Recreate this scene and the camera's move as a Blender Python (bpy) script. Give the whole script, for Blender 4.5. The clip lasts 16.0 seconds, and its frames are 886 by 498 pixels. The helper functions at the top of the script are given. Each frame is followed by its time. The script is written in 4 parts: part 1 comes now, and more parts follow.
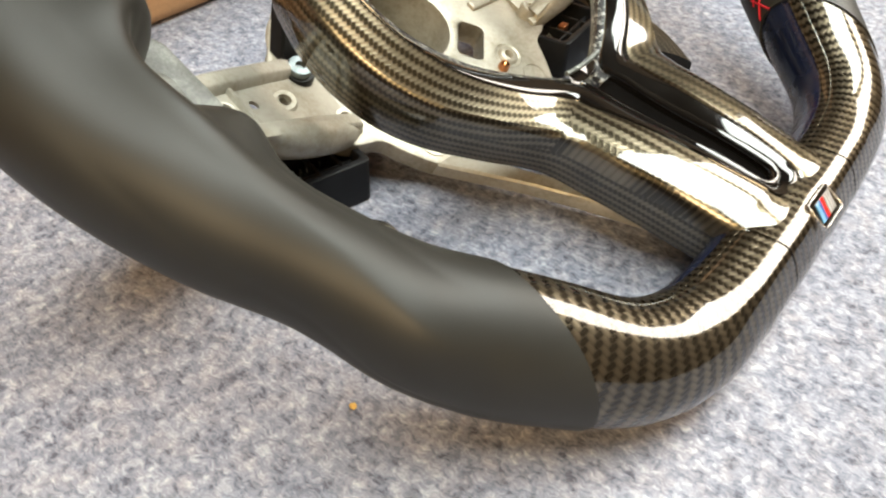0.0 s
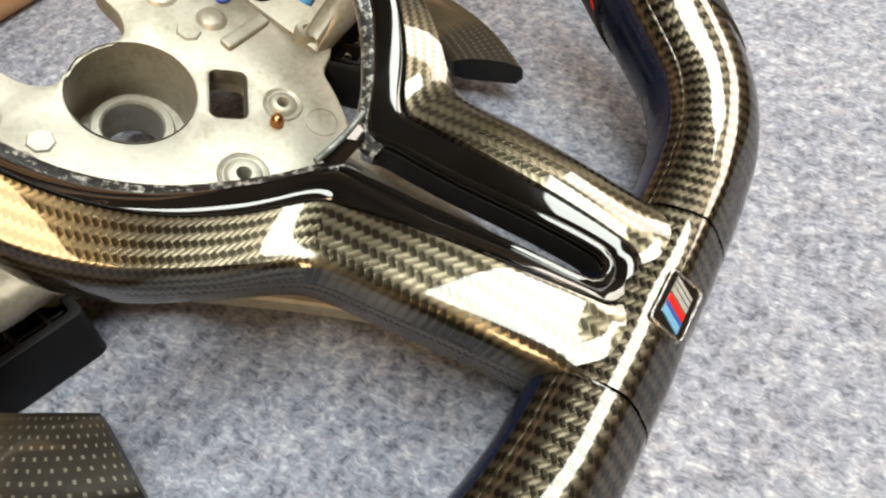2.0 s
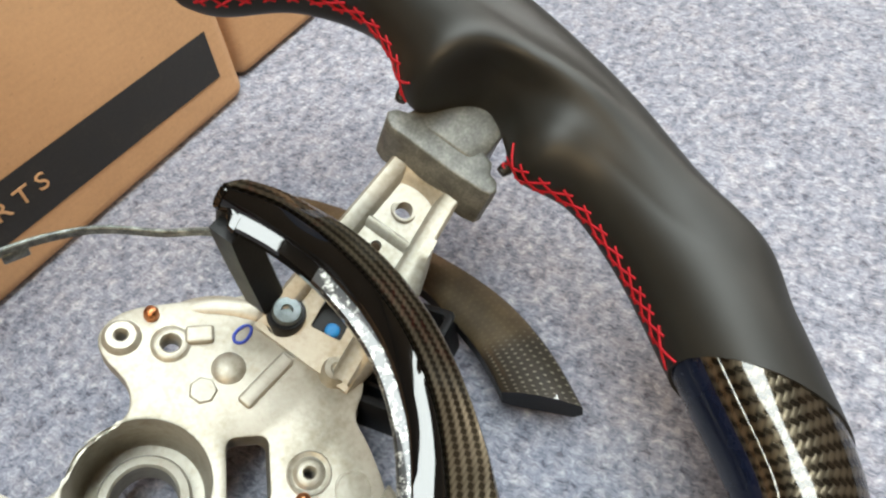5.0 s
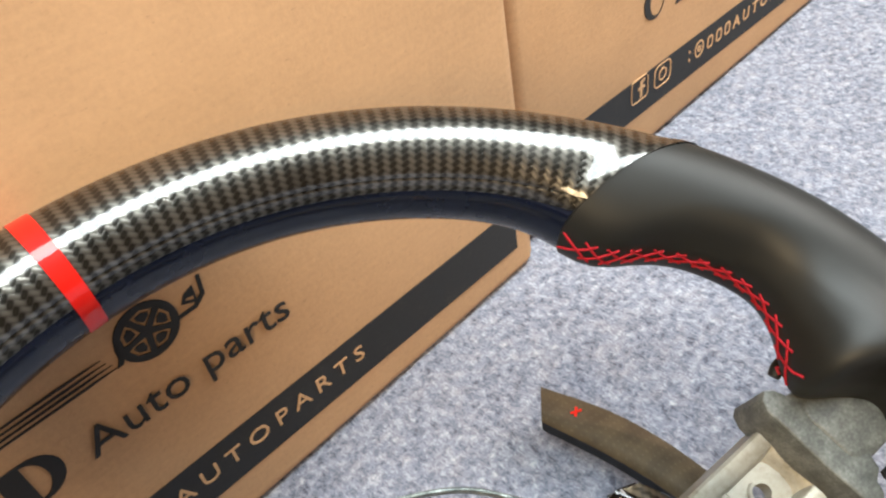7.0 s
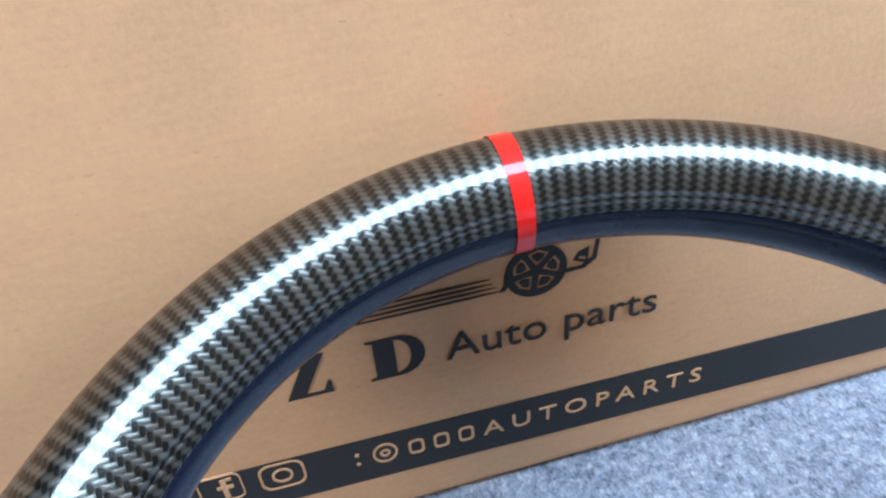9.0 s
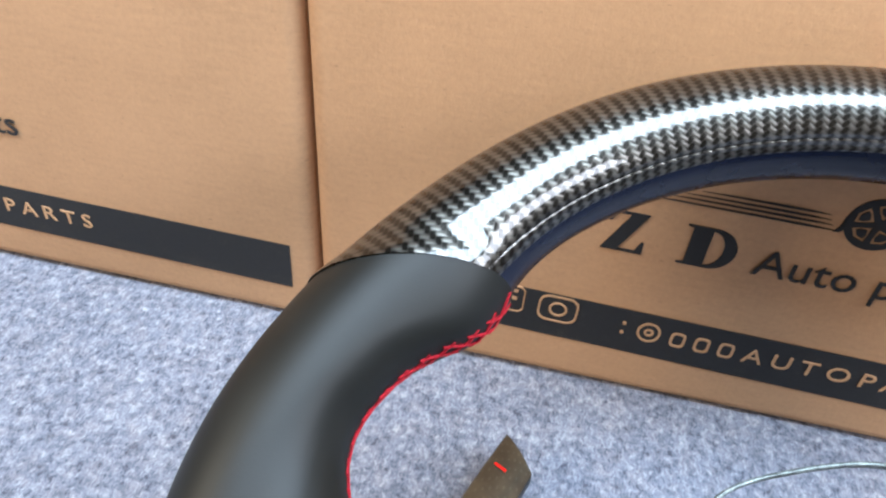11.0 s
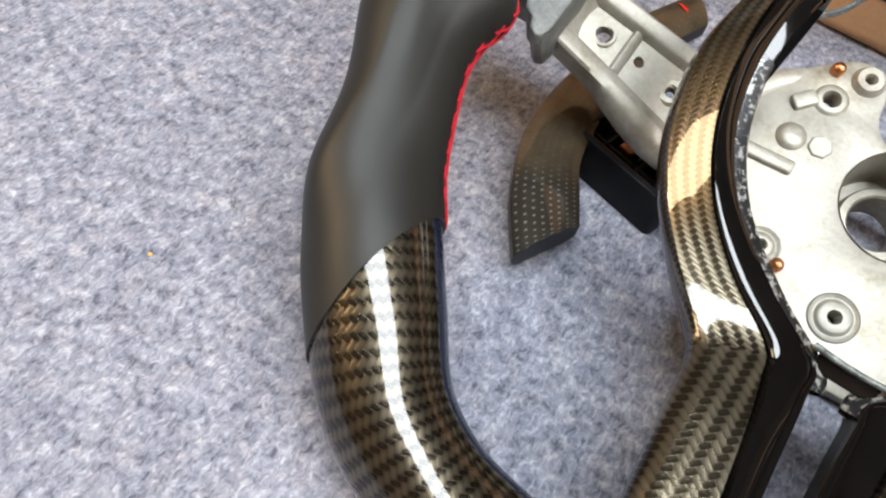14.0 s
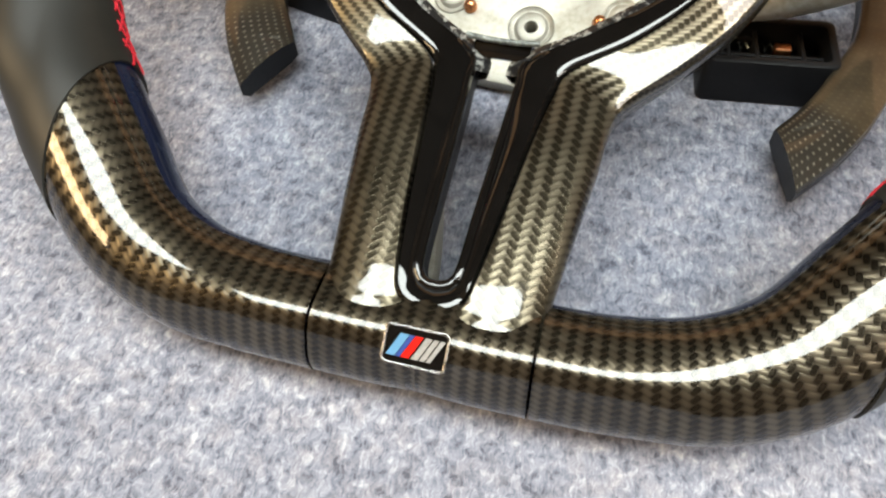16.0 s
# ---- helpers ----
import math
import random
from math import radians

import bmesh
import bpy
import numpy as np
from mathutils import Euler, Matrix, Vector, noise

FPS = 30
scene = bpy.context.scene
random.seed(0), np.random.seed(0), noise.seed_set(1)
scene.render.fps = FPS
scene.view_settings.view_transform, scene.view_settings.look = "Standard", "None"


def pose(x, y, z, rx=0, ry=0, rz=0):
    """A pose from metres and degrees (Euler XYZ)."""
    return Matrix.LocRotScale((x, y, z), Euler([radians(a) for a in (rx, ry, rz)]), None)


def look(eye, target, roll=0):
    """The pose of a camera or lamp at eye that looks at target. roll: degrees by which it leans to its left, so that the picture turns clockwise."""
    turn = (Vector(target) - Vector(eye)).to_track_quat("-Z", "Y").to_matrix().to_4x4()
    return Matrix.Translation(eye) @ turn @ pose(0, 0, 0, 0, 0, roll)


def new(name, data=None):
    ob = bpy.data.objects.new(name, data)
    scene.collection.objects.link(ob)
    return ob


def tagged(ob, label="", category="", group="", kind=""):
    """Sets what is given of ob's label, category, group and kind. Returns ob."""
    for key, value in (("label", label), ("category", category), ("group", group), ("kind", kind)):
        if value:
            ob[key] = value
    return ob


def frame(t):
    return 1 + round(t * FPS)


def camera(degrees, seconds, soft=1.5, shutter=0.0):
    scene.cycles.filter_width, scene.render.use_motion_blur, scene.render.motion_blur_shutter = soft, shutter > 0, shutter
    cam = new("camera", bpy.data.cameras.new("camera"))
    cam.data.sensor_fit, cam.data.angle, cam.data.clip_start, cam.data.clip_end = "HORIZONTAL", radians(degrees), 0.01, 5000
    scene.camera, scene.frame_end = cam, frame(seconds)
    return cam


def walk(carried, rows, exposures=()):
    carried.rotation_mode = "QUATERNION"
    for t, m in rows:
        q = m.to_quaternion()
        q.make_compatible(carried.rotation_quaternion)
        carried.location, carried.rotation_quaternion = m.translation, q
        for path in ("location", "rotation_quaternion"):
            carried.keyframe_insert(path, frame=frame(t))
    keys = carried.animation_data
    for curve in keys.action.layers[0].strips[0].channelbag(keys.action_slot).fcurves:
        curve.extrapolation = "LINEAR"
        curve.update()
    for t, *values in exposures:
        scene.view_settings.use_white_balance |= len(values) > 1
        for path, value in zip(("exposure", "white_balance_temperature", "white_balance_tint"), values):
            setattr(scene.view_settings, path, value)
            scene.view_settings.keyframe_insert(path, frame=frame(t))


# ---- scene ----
cam = camera(61.06, 16.0, 2.3)
PATH = [
    (0, (-0.2421, -0.1740, 0.1929), (0.8907, 0.6359, -1.0997), 2.76),
    (0.5, (-0.2202, -0.1771, 0.1879), (0.8856, 0.5818, -1.1580), 0.39),
    (1, (-0.1920, -0.1761, 0.1829), (0.9037, 0.5280, -1.2004), -0.89),
    (1.5, (-0.1638, -0.1745, 0.1829), (0.9308, 0.5136, -1.2094), -2.13),
    (2, (-0.1267, -0.1724, 0.1857), (0.9427, 0.4992, -1.2339), -4.54),
    (2.5, (-0.0978, -0.1708, 0.1889), (0.9597, 0.4865, -1.2462), -6.37),
    (3, (-0.0728, -0.1704, 0.1971), (0.9623, 0.5017, -1.2475), -8.49),
    (3.2, (-0.0657, -0.1694, 0.1998), (0.9643, 0.5146, -1.2428), -9.28),
    (5.3, (-0.0209, -0.1069, 0.2481), (1.0080, 0.6985, -1.1313), -9.33),
    (5.5, (-0.0171, -0.0978, 0.2544), (1.0106, 0.7387, -1.1073), -9.61),
    (6, (-0.0148, -0.0768, 0.2706), (0.9841, 0.8509, -1.0529), -10.98),
    (6.5, (-0.0141, -0.0573, 0.2820), (0.9381, 0.9643, -1.0063), -11.65),
    (7, (-0.0201, -0.0400, 0.2896), (0.8523, 1.0897, -0.9645), -12.29),
    (7.5, (-0.0273, -0.0291, 0.2916), (0.7294, 1.2069, -0.9370), -12.24),
    (8, (-0.0312, -0.0230, 0.2910), (0.5925, 1.3045, -0.9167), -11.77),
    (8.5, (-0.0400, -0.0234, 0.2926), (0.3960, 1.3913, -0.8985), -9.95),
    (9, (-0.0543, -0.0254, 0.2921), (0.2015, 1.4533, -0.8733), -7.40),
    (9.2, (-0.0607, -0.0253, 0.2946), (0.1285, 1.4562, -0.8798), -5.87),
    (11.3, (-0.1083, -0.0925, 0.2795), (-0.4007, 1.3164, -0.9612), 5.63),
    (11.5, (-0.1084, -0.1000, 0.2789), (-0.4168, 1.2654, -1.0058), 6.43),
    (12, (-0.1073, -0.1279, 0.2650), (-0.4514, 1.1626, -1.0863), 7.68),
    (12.5, (-0.1018, -0.1495, 0.2523), (-0.4607, 1.0638, -1.1651), 9.03),
    (13, (-0.0926, -0.1729, 0.2417), (-0.4778, 0.9731, -1.2241), 10.29),
    (13.5, (-0.0797, -0.1948, 0.2289), (-0.4766, 0.8937, -1.2769), 12.73),
    (14, (-0.0648, -0.2139, 0.2169), (-0.4839, 0.8211, -1.3203), 14.76),
    (14.5, (-0.0360, -0.2313, 0.2099), (-0.4756, 0.7637, -1.3479), 15.44),
    (15, (-0.0043, -0.2446, 0.2027), (-0.4387, 0.6994, -1.3879), 16.23),
    (15.5, (0.0271, -0.2496, 0.1955), (-0.3878, 0.6842, -1.4063), 13.34),
    (15.7, (0.0359, -0.2453, 0.1915), (-0.3997, 0.7382, -1.3748), 3.76),
    (16, (0.0330, -0.2401, 0.2097), (-0.3079, 0.7503, -1.3755), -5.71),
]
LOOKS = [(0, 0.72, 7400, 10), (3, 0.25, 7450, 10), (5.5, 0.35, 6850, 10), (6, 0.4, 7150, 10), (6.5, 0.4, 7100, 10), (7, 0.47, 6700, 10), (7.5, 0.45, 6150, 10), (8.5, 0.45, 5500, 9), (9, 0.48, 5000, 5), (11.5, 0.46, 5900, 12), (12.5, 0.34, 6500, 15), (14, 0.27, 6700, 16), (15, 0.22, 7100, 15), (16, 0.39, 7150, 11)]
walk(cam, [(t, look(eye, target, roll)) for t, eye, target, roll in PATH], LOOKS)

# ---- light ----
world = bpy.data.worlds.new("sky")
world.use_nodes = True
scene.world = world
wn = world.node_tree.nodes
sky = wn.new("ShaderNodeTexSky")
sky.sky_type, sky.sun_disc = "NISHITA", False
sky.sun_elevation, sky.sun_rotation = radians(48), radians(140)
world.node_tree.links.new(sky.outputs[0], wn["Background"].inputs[0])
wn["Background"].inputs[1].default_value = 0.10


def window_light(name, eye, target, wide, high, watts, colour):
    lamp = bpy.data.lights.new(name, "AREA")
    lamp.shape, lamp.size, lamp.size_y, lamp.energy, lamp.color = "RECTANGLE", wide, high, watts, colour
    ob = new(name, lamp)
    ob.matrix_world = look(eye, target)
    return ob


window_light("roof_window_light", (0.56, -0.49, 2.58), (0.56, -0.4899, 0), 3.56, 0.92, 140, (0.86, 0.97, 1.0))
window_light("window_light", (2.49, -1.1, 1.90), (0, -1.1, 1.899), 1.9, 1.0, 58, (1.0, 0.97, 0.93))
# added amber lamp for the orange reflections; its real source is unseen
window_light("amber_light", (-2.49, -1.40, 1.80), (0, -1.40, 1.799), 1.4, 1.1, 74, (1.0, 0.75, 0.44))


# ---- materials ----
def material(name, colour=(0.5, 0.5, 0.5), rough=0.5, metal=0.0, coat=0.0, spec=0.5):
    m = bpy.data.materials.new(name)
    m.use_nodes = True
    b = m.node_tree.nodes["Principled BSDF"]
    b.inputs["Base Color"].default_value = (*colour, 1)
    b.inputs["Roughness"].default_value = rough
    b.inputs["Metallic"].default_value = metal
    b.inputs["Coat Weight"].default_value = coat
    b.inputs["Coat Roughness"].default_value = 0.02
    b.inputs["Coat IOR"].default_value = 1.55
    b.inputs["Specular IOR Level"].default_value = spec
    return m


class Nodes:
    """Short hand for building a node tree."""

    def __init__(self, m):
        self.t = m.node_tree
        self.b = self.t.nodes["Principled BSDF"]

    def put(self, kind, *sources, **settings):
        n = self.t.nodes.new(kind)
        for key, value in settings.items():
            if key in n.inputs:
                n.inputs[key].default_value = value
            else:
                setattr(n, key, value)
        for slot, source in enumerate(sources):
            if source is None:
                continue
            if isinstance(source, (int, float)):
                n.inputs[slot].default_value = source
            else:
                self.t.links.new(source, n.inputs[slot])
        return n.outputs[0]

    def math(self, op, a, b=None):
        return self.put("ShaderNodeMath", a, b, operation=op)

    def coords(self, which="Object"):
        n = self.t.nodes.new("ShaderNodeTexCoord")
        return n.outputs[which]

    def noise(self, where, scale, detail=3.0, rough=0.6):
        n = self.t.nodes.new("ShaderNodeTexNoise")
        n.inputs["Scale"].default_value, n.inputs["Detail"].default_value, n.inputs["Roughness"].default_value = scale, detail, rough
        self.t.links.new(where, n.inputs["Vector"])
        return n.outputs["Fac"]

    def ramp(self, fac, *stops):
        n = self.t.nodes.new("ShaderNodeValToRGB")
        while len(n.color_ramp.elements) < len(stops):
            n.color_ramp.elements.new(0.5)
        for e, (at, colour) in zip(n.color_ramp.elements, stops):
            e.position, e.color = at, (*colour, 1)
        self.t.links.new(fac, n.inputs[0])
        return n.outputs[0]

    def mix(self, fac, a, b, blend="MIX"):
        n = self.t.nodes.new("ShaderNodeMix")
        n.data_type, n.blend_type = "RGBA", blend
        for slot, source in ((0, fac), (6, a), (7, b)):
            if isinstance(source, (int, float)):
                n.inputs[slot].default_value = source
            elif isinstance(source, tuple):
                n.inputs[slot].default_value = (*source, 1)
            else:
                self.t.links.new(source, n.inputs[slot])
        return n.outputs[2]

    def bump(self, height, strength, distance):
        n = self.t.nodes.new("ShaderNodeBump")
        n.inputs["Strength"].default_value, n.inputs["Distance"].default_value = strength, distance
        self.t.links.new(height, n.inputs["Height"])
        return n.outputs[0]

    def link(self, source, socket):
        self.t.links.new(source, self.b.inputs[socket])


def carbon_fibre(name, tow, dark, light, beads, cross):
    """2 x 2 twill under a clear lacquer; its UVs are in metres."""
    m = material(name, rough=0.31, metal=0.88, coat=1.0, spec=0.1)
    n = Nodes(m)
    uv = n.coords("UV")
    sep = n.t.nodes.new("ShaderNodeSeparateXYZ")
    n.t.links.new(uv, sep.inputs[0])
    x, y = n.math("DIVIDE", sep.outputs[0], tow), n.math("DIVIDE", sep.outputs[1], tow)
    i, j = n.math("FLOOR", x), n.math("FLOOR", y)
    fx, fy = n.math("FRACT", x), n.math("FRACT", y)
    k = n.math("FLOORED_MODULO", n.math("SUBTRACT", i, j), 4.0)
    warp = n.math("LESS_THAN", k, 1.5)
    hx = n.math("SINE", n.math("MULTIPLY", fx, math.pi))
    hy = n.math("SINE", n.math("MULTIPLY", fy, math.pi))
    height = n.math("ADD", n.math("MULTIPLY", hx, warp), n.math("MULTIPLY", hy, n.math("SUBTRACT", 1.0, warp)))
    height = n.math("POWER", height, 0.7)
    fibre = n.noise(uv, 2600.0, 2.0)
    cloth = n.noise(n.coords(), 60.0, 2.0)
    # each float spans two cells: bright where it lies on top, dim where the cross tow passes over it
    over = n.math("SUBTRACT", 1.0, warp)
    lift = n.math("ADD", n.math("MULTIPLY", warp, n.math("ADD", n.math("SUBTRACT", 1.0, k), fy)), n.math("MULTIPLY", over, n.math("ADD", n.math("SUBTRACT", k, 2.0), fx)))
    along = n.math("SINE", n.math("MULTIPLY", lift, math.pi / 2))
    across = n.math("POWER", n.math("ADD", n.math("MULTIPLY", hx, warp), n.math("MULTIPLY", hy, over)), 0.6)
    hump = n.math("MULTIPLY", along, across)
    pit = n.put("ShaderNodeMapRange", n.math("MULTIPLY", hump, over), **{"From Min": 0.03, "From Max": 0.36})
    shine = n.math("SUBTRACT", 1.0, n.math("MULTIPLY", pit, 1.0 - cross))
    tone = n.math("MULTIPLY", shine, n.math("ADD", n.math("MULTIPLY", n.math("POWER", hump, 0.5), beads), 1.0 - beads))
    tone = n.math("MULTIPLY", tone, n.math("ADD", n.math("MULTIPLY", cloth, 1.4), 0.30))
    tone = n.math("ADD", tone, n.math("MULTIPLY", n.math("SUBTRACT", fibre, 0.5), 0.08))
    # the tows' sheen is put into the base colour as light and dark
    n.link(n.mix(tone, dark, light), "Base Color")
    n.link(n.bump(height, 0.22, 0.0003), "Normal")
    # each tow mirrors light across its own fibres
    n.b.inputs["Specular Tint"].default_value = (0.34, 0.30, 0.25, 1.0)
    n.b.inputs["Anisotropic"].default_value = 0.32
    n.link(n.put("ShaderNodeTangent", direction_type="UV_MAP"), "Tangent")
    n.link(n.math("MULTIPLY", n.math("SUBTRACT", 1.0, warp), 0.25), "Anisotropic Rotation")
    return m


def mottled(name, stops, scale, rough, metal=0.0, bump=0.2, distance=0.0003, fine=None, coat=0.0):
    m = material(name, rough=rough, metal=metal, coat=coat)
    n = Nodes(m)
    c = n.coords()
    a = n.noise(c, scale, 4.0)
    b = n.noise(c, fine or scale * 9, 3.0)
    f = n.math("ADD", n.math("MULTIPLY", a, 0.65), n.math("MULTIPLY", b, 0.35))
    n.link(n.ramp(f, *stops), "Base Color")
    n.link(n.bump(b, bump, distance), "Normal")
    r = n.math("ADD", n.math("MULTIPLY", n.math("SUBTRACT", a, 0.5), 0.25), rough)
    n.link(r, "Roughness")
    return m


def carpet_material():
    m = material("heather_felt", rough=0.95, spec=0.2)
    n = Nodes(m)
    c = n.coords()
    warp = n.t.nodes.new("ShaderNodeTexNoise")
    warp.inputs["Scale"].default_value = 260.0
    n.t.links.new(c, warp.inputs["Vector"])
    bent = n.put("ShaderNodeVectorMath", c, n.put("ShaderNodeVectorMath", warp.outputs["Color"], operation="SCALE", Scale=0.004), operation="ADD")
    tuft = n.noise(bent, 265.0, 4.0, 0.60)
    streak = [n.noise(n.put("ShaderNodeMapping", bent, Rotation=(0, 0, turn), Scale=(880.0, 230.0, 500.0)), 1.0, 1.5) for turn in (0.3, 1.4, 2.5)]
    fibre = n.math("MAXIMUM", n.math("MAXIMUM", streak[0], streak[1]), streak[2])
    fibre = n.math("SUBTRACT", fibre, 0.10)
    blotch = n.noise(c, 38.0, 3.0)
    f = n.math("ADD", n.math("MULTIPLY", tuft, 0.54), n.math("MULTIPLY", fibre, 0.46))
    f = n.math("ADD", f, n.math("MULTIPLY", n.math("SUBTRACT", blotch, 0.5), 0.10))
    col = n.ramp(f, (0.36, (0.078, 0.085, 0.112)), (0.45, (0.170, 0.179, 0.224)), (0.54, (0.255, 0.265, 0.316)), (0.64, (0.41, 0.422, 0.465)))
    hue = n.noise(bent, 140.0, 2.0)
    col = n.mix(n.math("MULTIPLY", n.math("SUBTRACT", hue, 0.42), 2.0), col, n.mix(1.0, col, (1.10, 1.0, 0.92), "MULTIPLY"))
    n.link(col, "Base Color")
    n.link(n.bump(n.math("ADD", tuft, n.math("MULTIPLY", fibre, 0.5)), 0.32, 0.0012), "Normal")
    return m


def cardboard_material(name, base):
    m = material(name, rough=0.85, spec=0.25)
    n = Nodes(m)
    c = n.coords()
    a, b = n.noise(c, 14.0, 4.0), n.noise(c, 420.0, 3.0, 0.7)
    flute = n.noise(n.put("ShaderNodeMapping", c, Scale=(60.0, 60.0, 420.0)), 1.0, 3.0)
    f = n.math("ADD", n.math("ADD", n.math("MULTIPLY", a, 0.45), n.math("MULTIPLY", b, 0.35)), n.math("MULTIPLY", flute, 0.2))
    dark = tuple(v * 0.84 for v in base)
    light = tuple(min(1, v * 1.12) for v in base)
    col = n.ramp(f, (0.33, dark), (0.5, base), (0.66, light))
    fleck = n.ramp(n.noise(n.put("ShaderNodeMapping", c, Scale=(260.0, 260.0, 620.0)), 1.0, 2.0), (0.66, (0, 0, 0)), (0.76, (1, 1, 1)))
    n.link(n.mix(n.math("MULTIPLY", fleck, 0.45), col, tuple(v * 0.5 for v in base)), "Base Color")
    n.link(n.bump(n.math("ADD", b, n.math("MULTIPLY", flute, 0.6)), 0.4, 0.0005), "Normal")
    return m


def leather_material():
    m = material("black_leather", rough=0.50, spec=0.38)
    n = Nodes(m)
    c = n.coords()
    v = n.t.nodes.new("ShaderNodeTexVoronoi")
    v.inputs["Scale"].default_value = 1500.0
    n.t.links.new(c, v.inputs["Vector"])
    big = n.noise(c, 30.0, 3.0)
    n.link(n.ramp(big, (0.3, (0.0092, 0.0092, 0.0079)), (0.7, (0.0135, 0.0135, 0.0116))), "Base Color")
    n.link(n.math("ADD", n.math("MULTIPLY", n.math("SUBTRACT", big, 0.5), 0.14), 0.50), "Roughness")
    n.link(n.bump(v.outputs[0], 0.05, 0.0002), "Normal")
    return m


def worn_lip_material():
    m = material("worn_lip", rough=0.28, metal=0.4, coat=0.8)
    n = Nodes(m)
    f = n.noise(n.coords(), 380.0, 5.0, 0.75)
    n.link(n.ramp(f, (0.52, (0.010, 0.010, 0.011)), (0.60, (0.36, 0.36, 0.34))), "Base Color")
    n.link(n.bump(f, 0.5, 0.0004), "Normal")
    return m


def paddle_material():
    """Dark lacquered weave with fine rows of pale dots, the cartons' brown reflection put into its colour; its UVs are
    in metres.
    """
    m = material("paddle_carbon", rough=0.45, metal=0.25, coat=1.0, spec=0.3)
    n = Nodes(m)
    sep = n.t.nodes.new("ShaderNodeSeparateXYZ")
    n.t.links.new(n.coords("UV"), sep.inputs[0])
    across = n.math("DIVIDE", sep.outputs[1], 0.0024)
    y = n.math("FRACT", across)
    x = n.math("FRACT", n.math("ADD", n.math("DIVIDE", sep.outputs[0], 0.0036), n.math("MULTIPLY", n.math("FLOOR", across), 0.5)))
    dx, dy = n.math("ABSOLUTE", n.math("SUBTRACT", x, 0.5)), n.math("ABSOLUTE", n.math("SUBTRACT", y, 0.5))
    dot = n.math("MULTIPLY", n.math("LESS_THAN", dx, 0.13), n.math("LESS_THAN", dy, 0.17))
    big = n.noise(n.coords(), 70.0, 3.0)
    # brown stands for the cartons mirrored in the lacquer
    cloth = n.ramp(big, (0.35, (0.040, 0.030, 0.018)), (0.65, (0.074, 0.055, 0.032)))
    # low end painted darker: its steeper facet mirrors no carton
    low = n.ramp(n.math("MULTIPLY", sep.outputs[0], 5.0), (0.76, (0, 0, 0)), (0.82, (1, 1, 1)))
    cloth = n.mix(n.math("MULTIPLY", low, 0.75), cloth, (0.012, 0.011, 0.010))
    n.link(n.mix(n.math("MULTIPLY", dot, n.math("ADD", n.math("MULTIPLY", big, 0.10), n.math("MULTIPLY", low, 0.34))), cloth, (0.34, 0.31, 0.25)), "Base Color")
    return m


CARBON = carbon_fibre("twill_carbon", 0.00180, (0.012, 0.0095, 0.0055), (0.170, 0.147, 0.106), 0.60, 0.15)
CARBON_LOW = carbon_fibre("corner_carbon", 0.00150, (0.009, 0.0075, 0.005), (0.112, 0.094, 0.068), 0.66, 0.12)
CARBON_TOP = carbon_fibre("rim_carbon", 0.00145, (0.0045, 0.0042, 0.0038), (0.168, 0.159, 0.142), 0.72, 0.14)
LEATHER = leather_material()
GLOSS = mottled("gloss_black", ((0.3, (0.0025, 0.0023, 0.0022)), (0.7, (0.0045, 0.0042, 0.004))), 60, 0.10, bump=0.02, coat=1.0)
GLOSS.node_tree.nodes["Principled BSDF"].inputs["Specular IOR Level"].default_value = 0.1
LIP = worn_lip_material()
PLASTIC = mottled("black_plastic", ((0.3, (0.004, 0.0045, 0.0055)), (0.7, (0.010, 0.0105, 0.012))), 80, 0.42, bump=0.15)
METAL = mottled("cast_aluminium", ((0.30, (0.20, 0.175, 0.130)), (0.42, (0.292, 0.272, 0.222)), (0.53, (0.358, 0.340, 0.292)), (0.72, (0.400, 0.385, 0.340))), 55, 0.46, metal=0.45, bump=0.30, distance=0.0005)
FOAM = mottled("grey_rubber", ((0.34, (0.04125, 0.0435, 0.03975)), (0.5, (0.09375, 0.0975, 0.09)), (0.68, (0.195, 0.2025, 0.1875))), 110, 0.40, bump=0.30, distance=0.0005)
COPPER = mottled("copper", ((0.3, (0.45, 0.17, 0.07)), (0.7, (0.75, 0.34, 0.17))), 300, 0.3, metal=1.0)
STEEL = mottled("zinc_steel", ((0.3, (0.08, 0.10, 0.11)), (0.7, (0.26, 0.30, 0.31))), 260, 0.42, metal=0.8)
WIRE = mottled("worn_wire", ((0.38, (0.03, 0.035, 0.035)), (0.55, (0.16, 0.18, 0.175)), (0.7, (0.40, 0.43, 0.41))), 300, 0.40, metal=0.5, bump=0.4)
# black lacquer; the carpet's blue reflection is put into its base colour
UNDER = mottled("black_lacquer_blue_reflection", ((0.3, (0.003, 0.005, 0.015)), (0.7, (0.006, 0.010, 0.027))), 60, 0.26, bump=0.02, coat=0.30)
UNDER.node_tree.nodes["Principled BSDF"].inputs["Specular IOR Level"].default_value = 0.2
PLASTIC.node_tree.nodes["Principled BSDF"].inputs["Specular IOR Level"].default_value = 0.2
RED = mottled("red_paint", ((0.3, (0.52, 0.006, 0.003)), (0.7, (0.58, 0.010, 0.005))), 120, 0.45, bump=0.02, coat=0.7)
RED.node_tree.nodes["Principled BSDF"].inputs["Specular IOR Level"].default_value = 0.15
THREAD = mottled("red_thread", ((0.35, (0.315, 0.003, 0.0105)), (0.65, (0.585, 0.009, 0.02625))), 900, 0.7, bump=0.5)
BLUE = mottled("blue_plastic", ((0.3, (0.01, 0.17, 0.46)), (0.7, (0.02, 0.25, 0.60))), 100, 0.45)
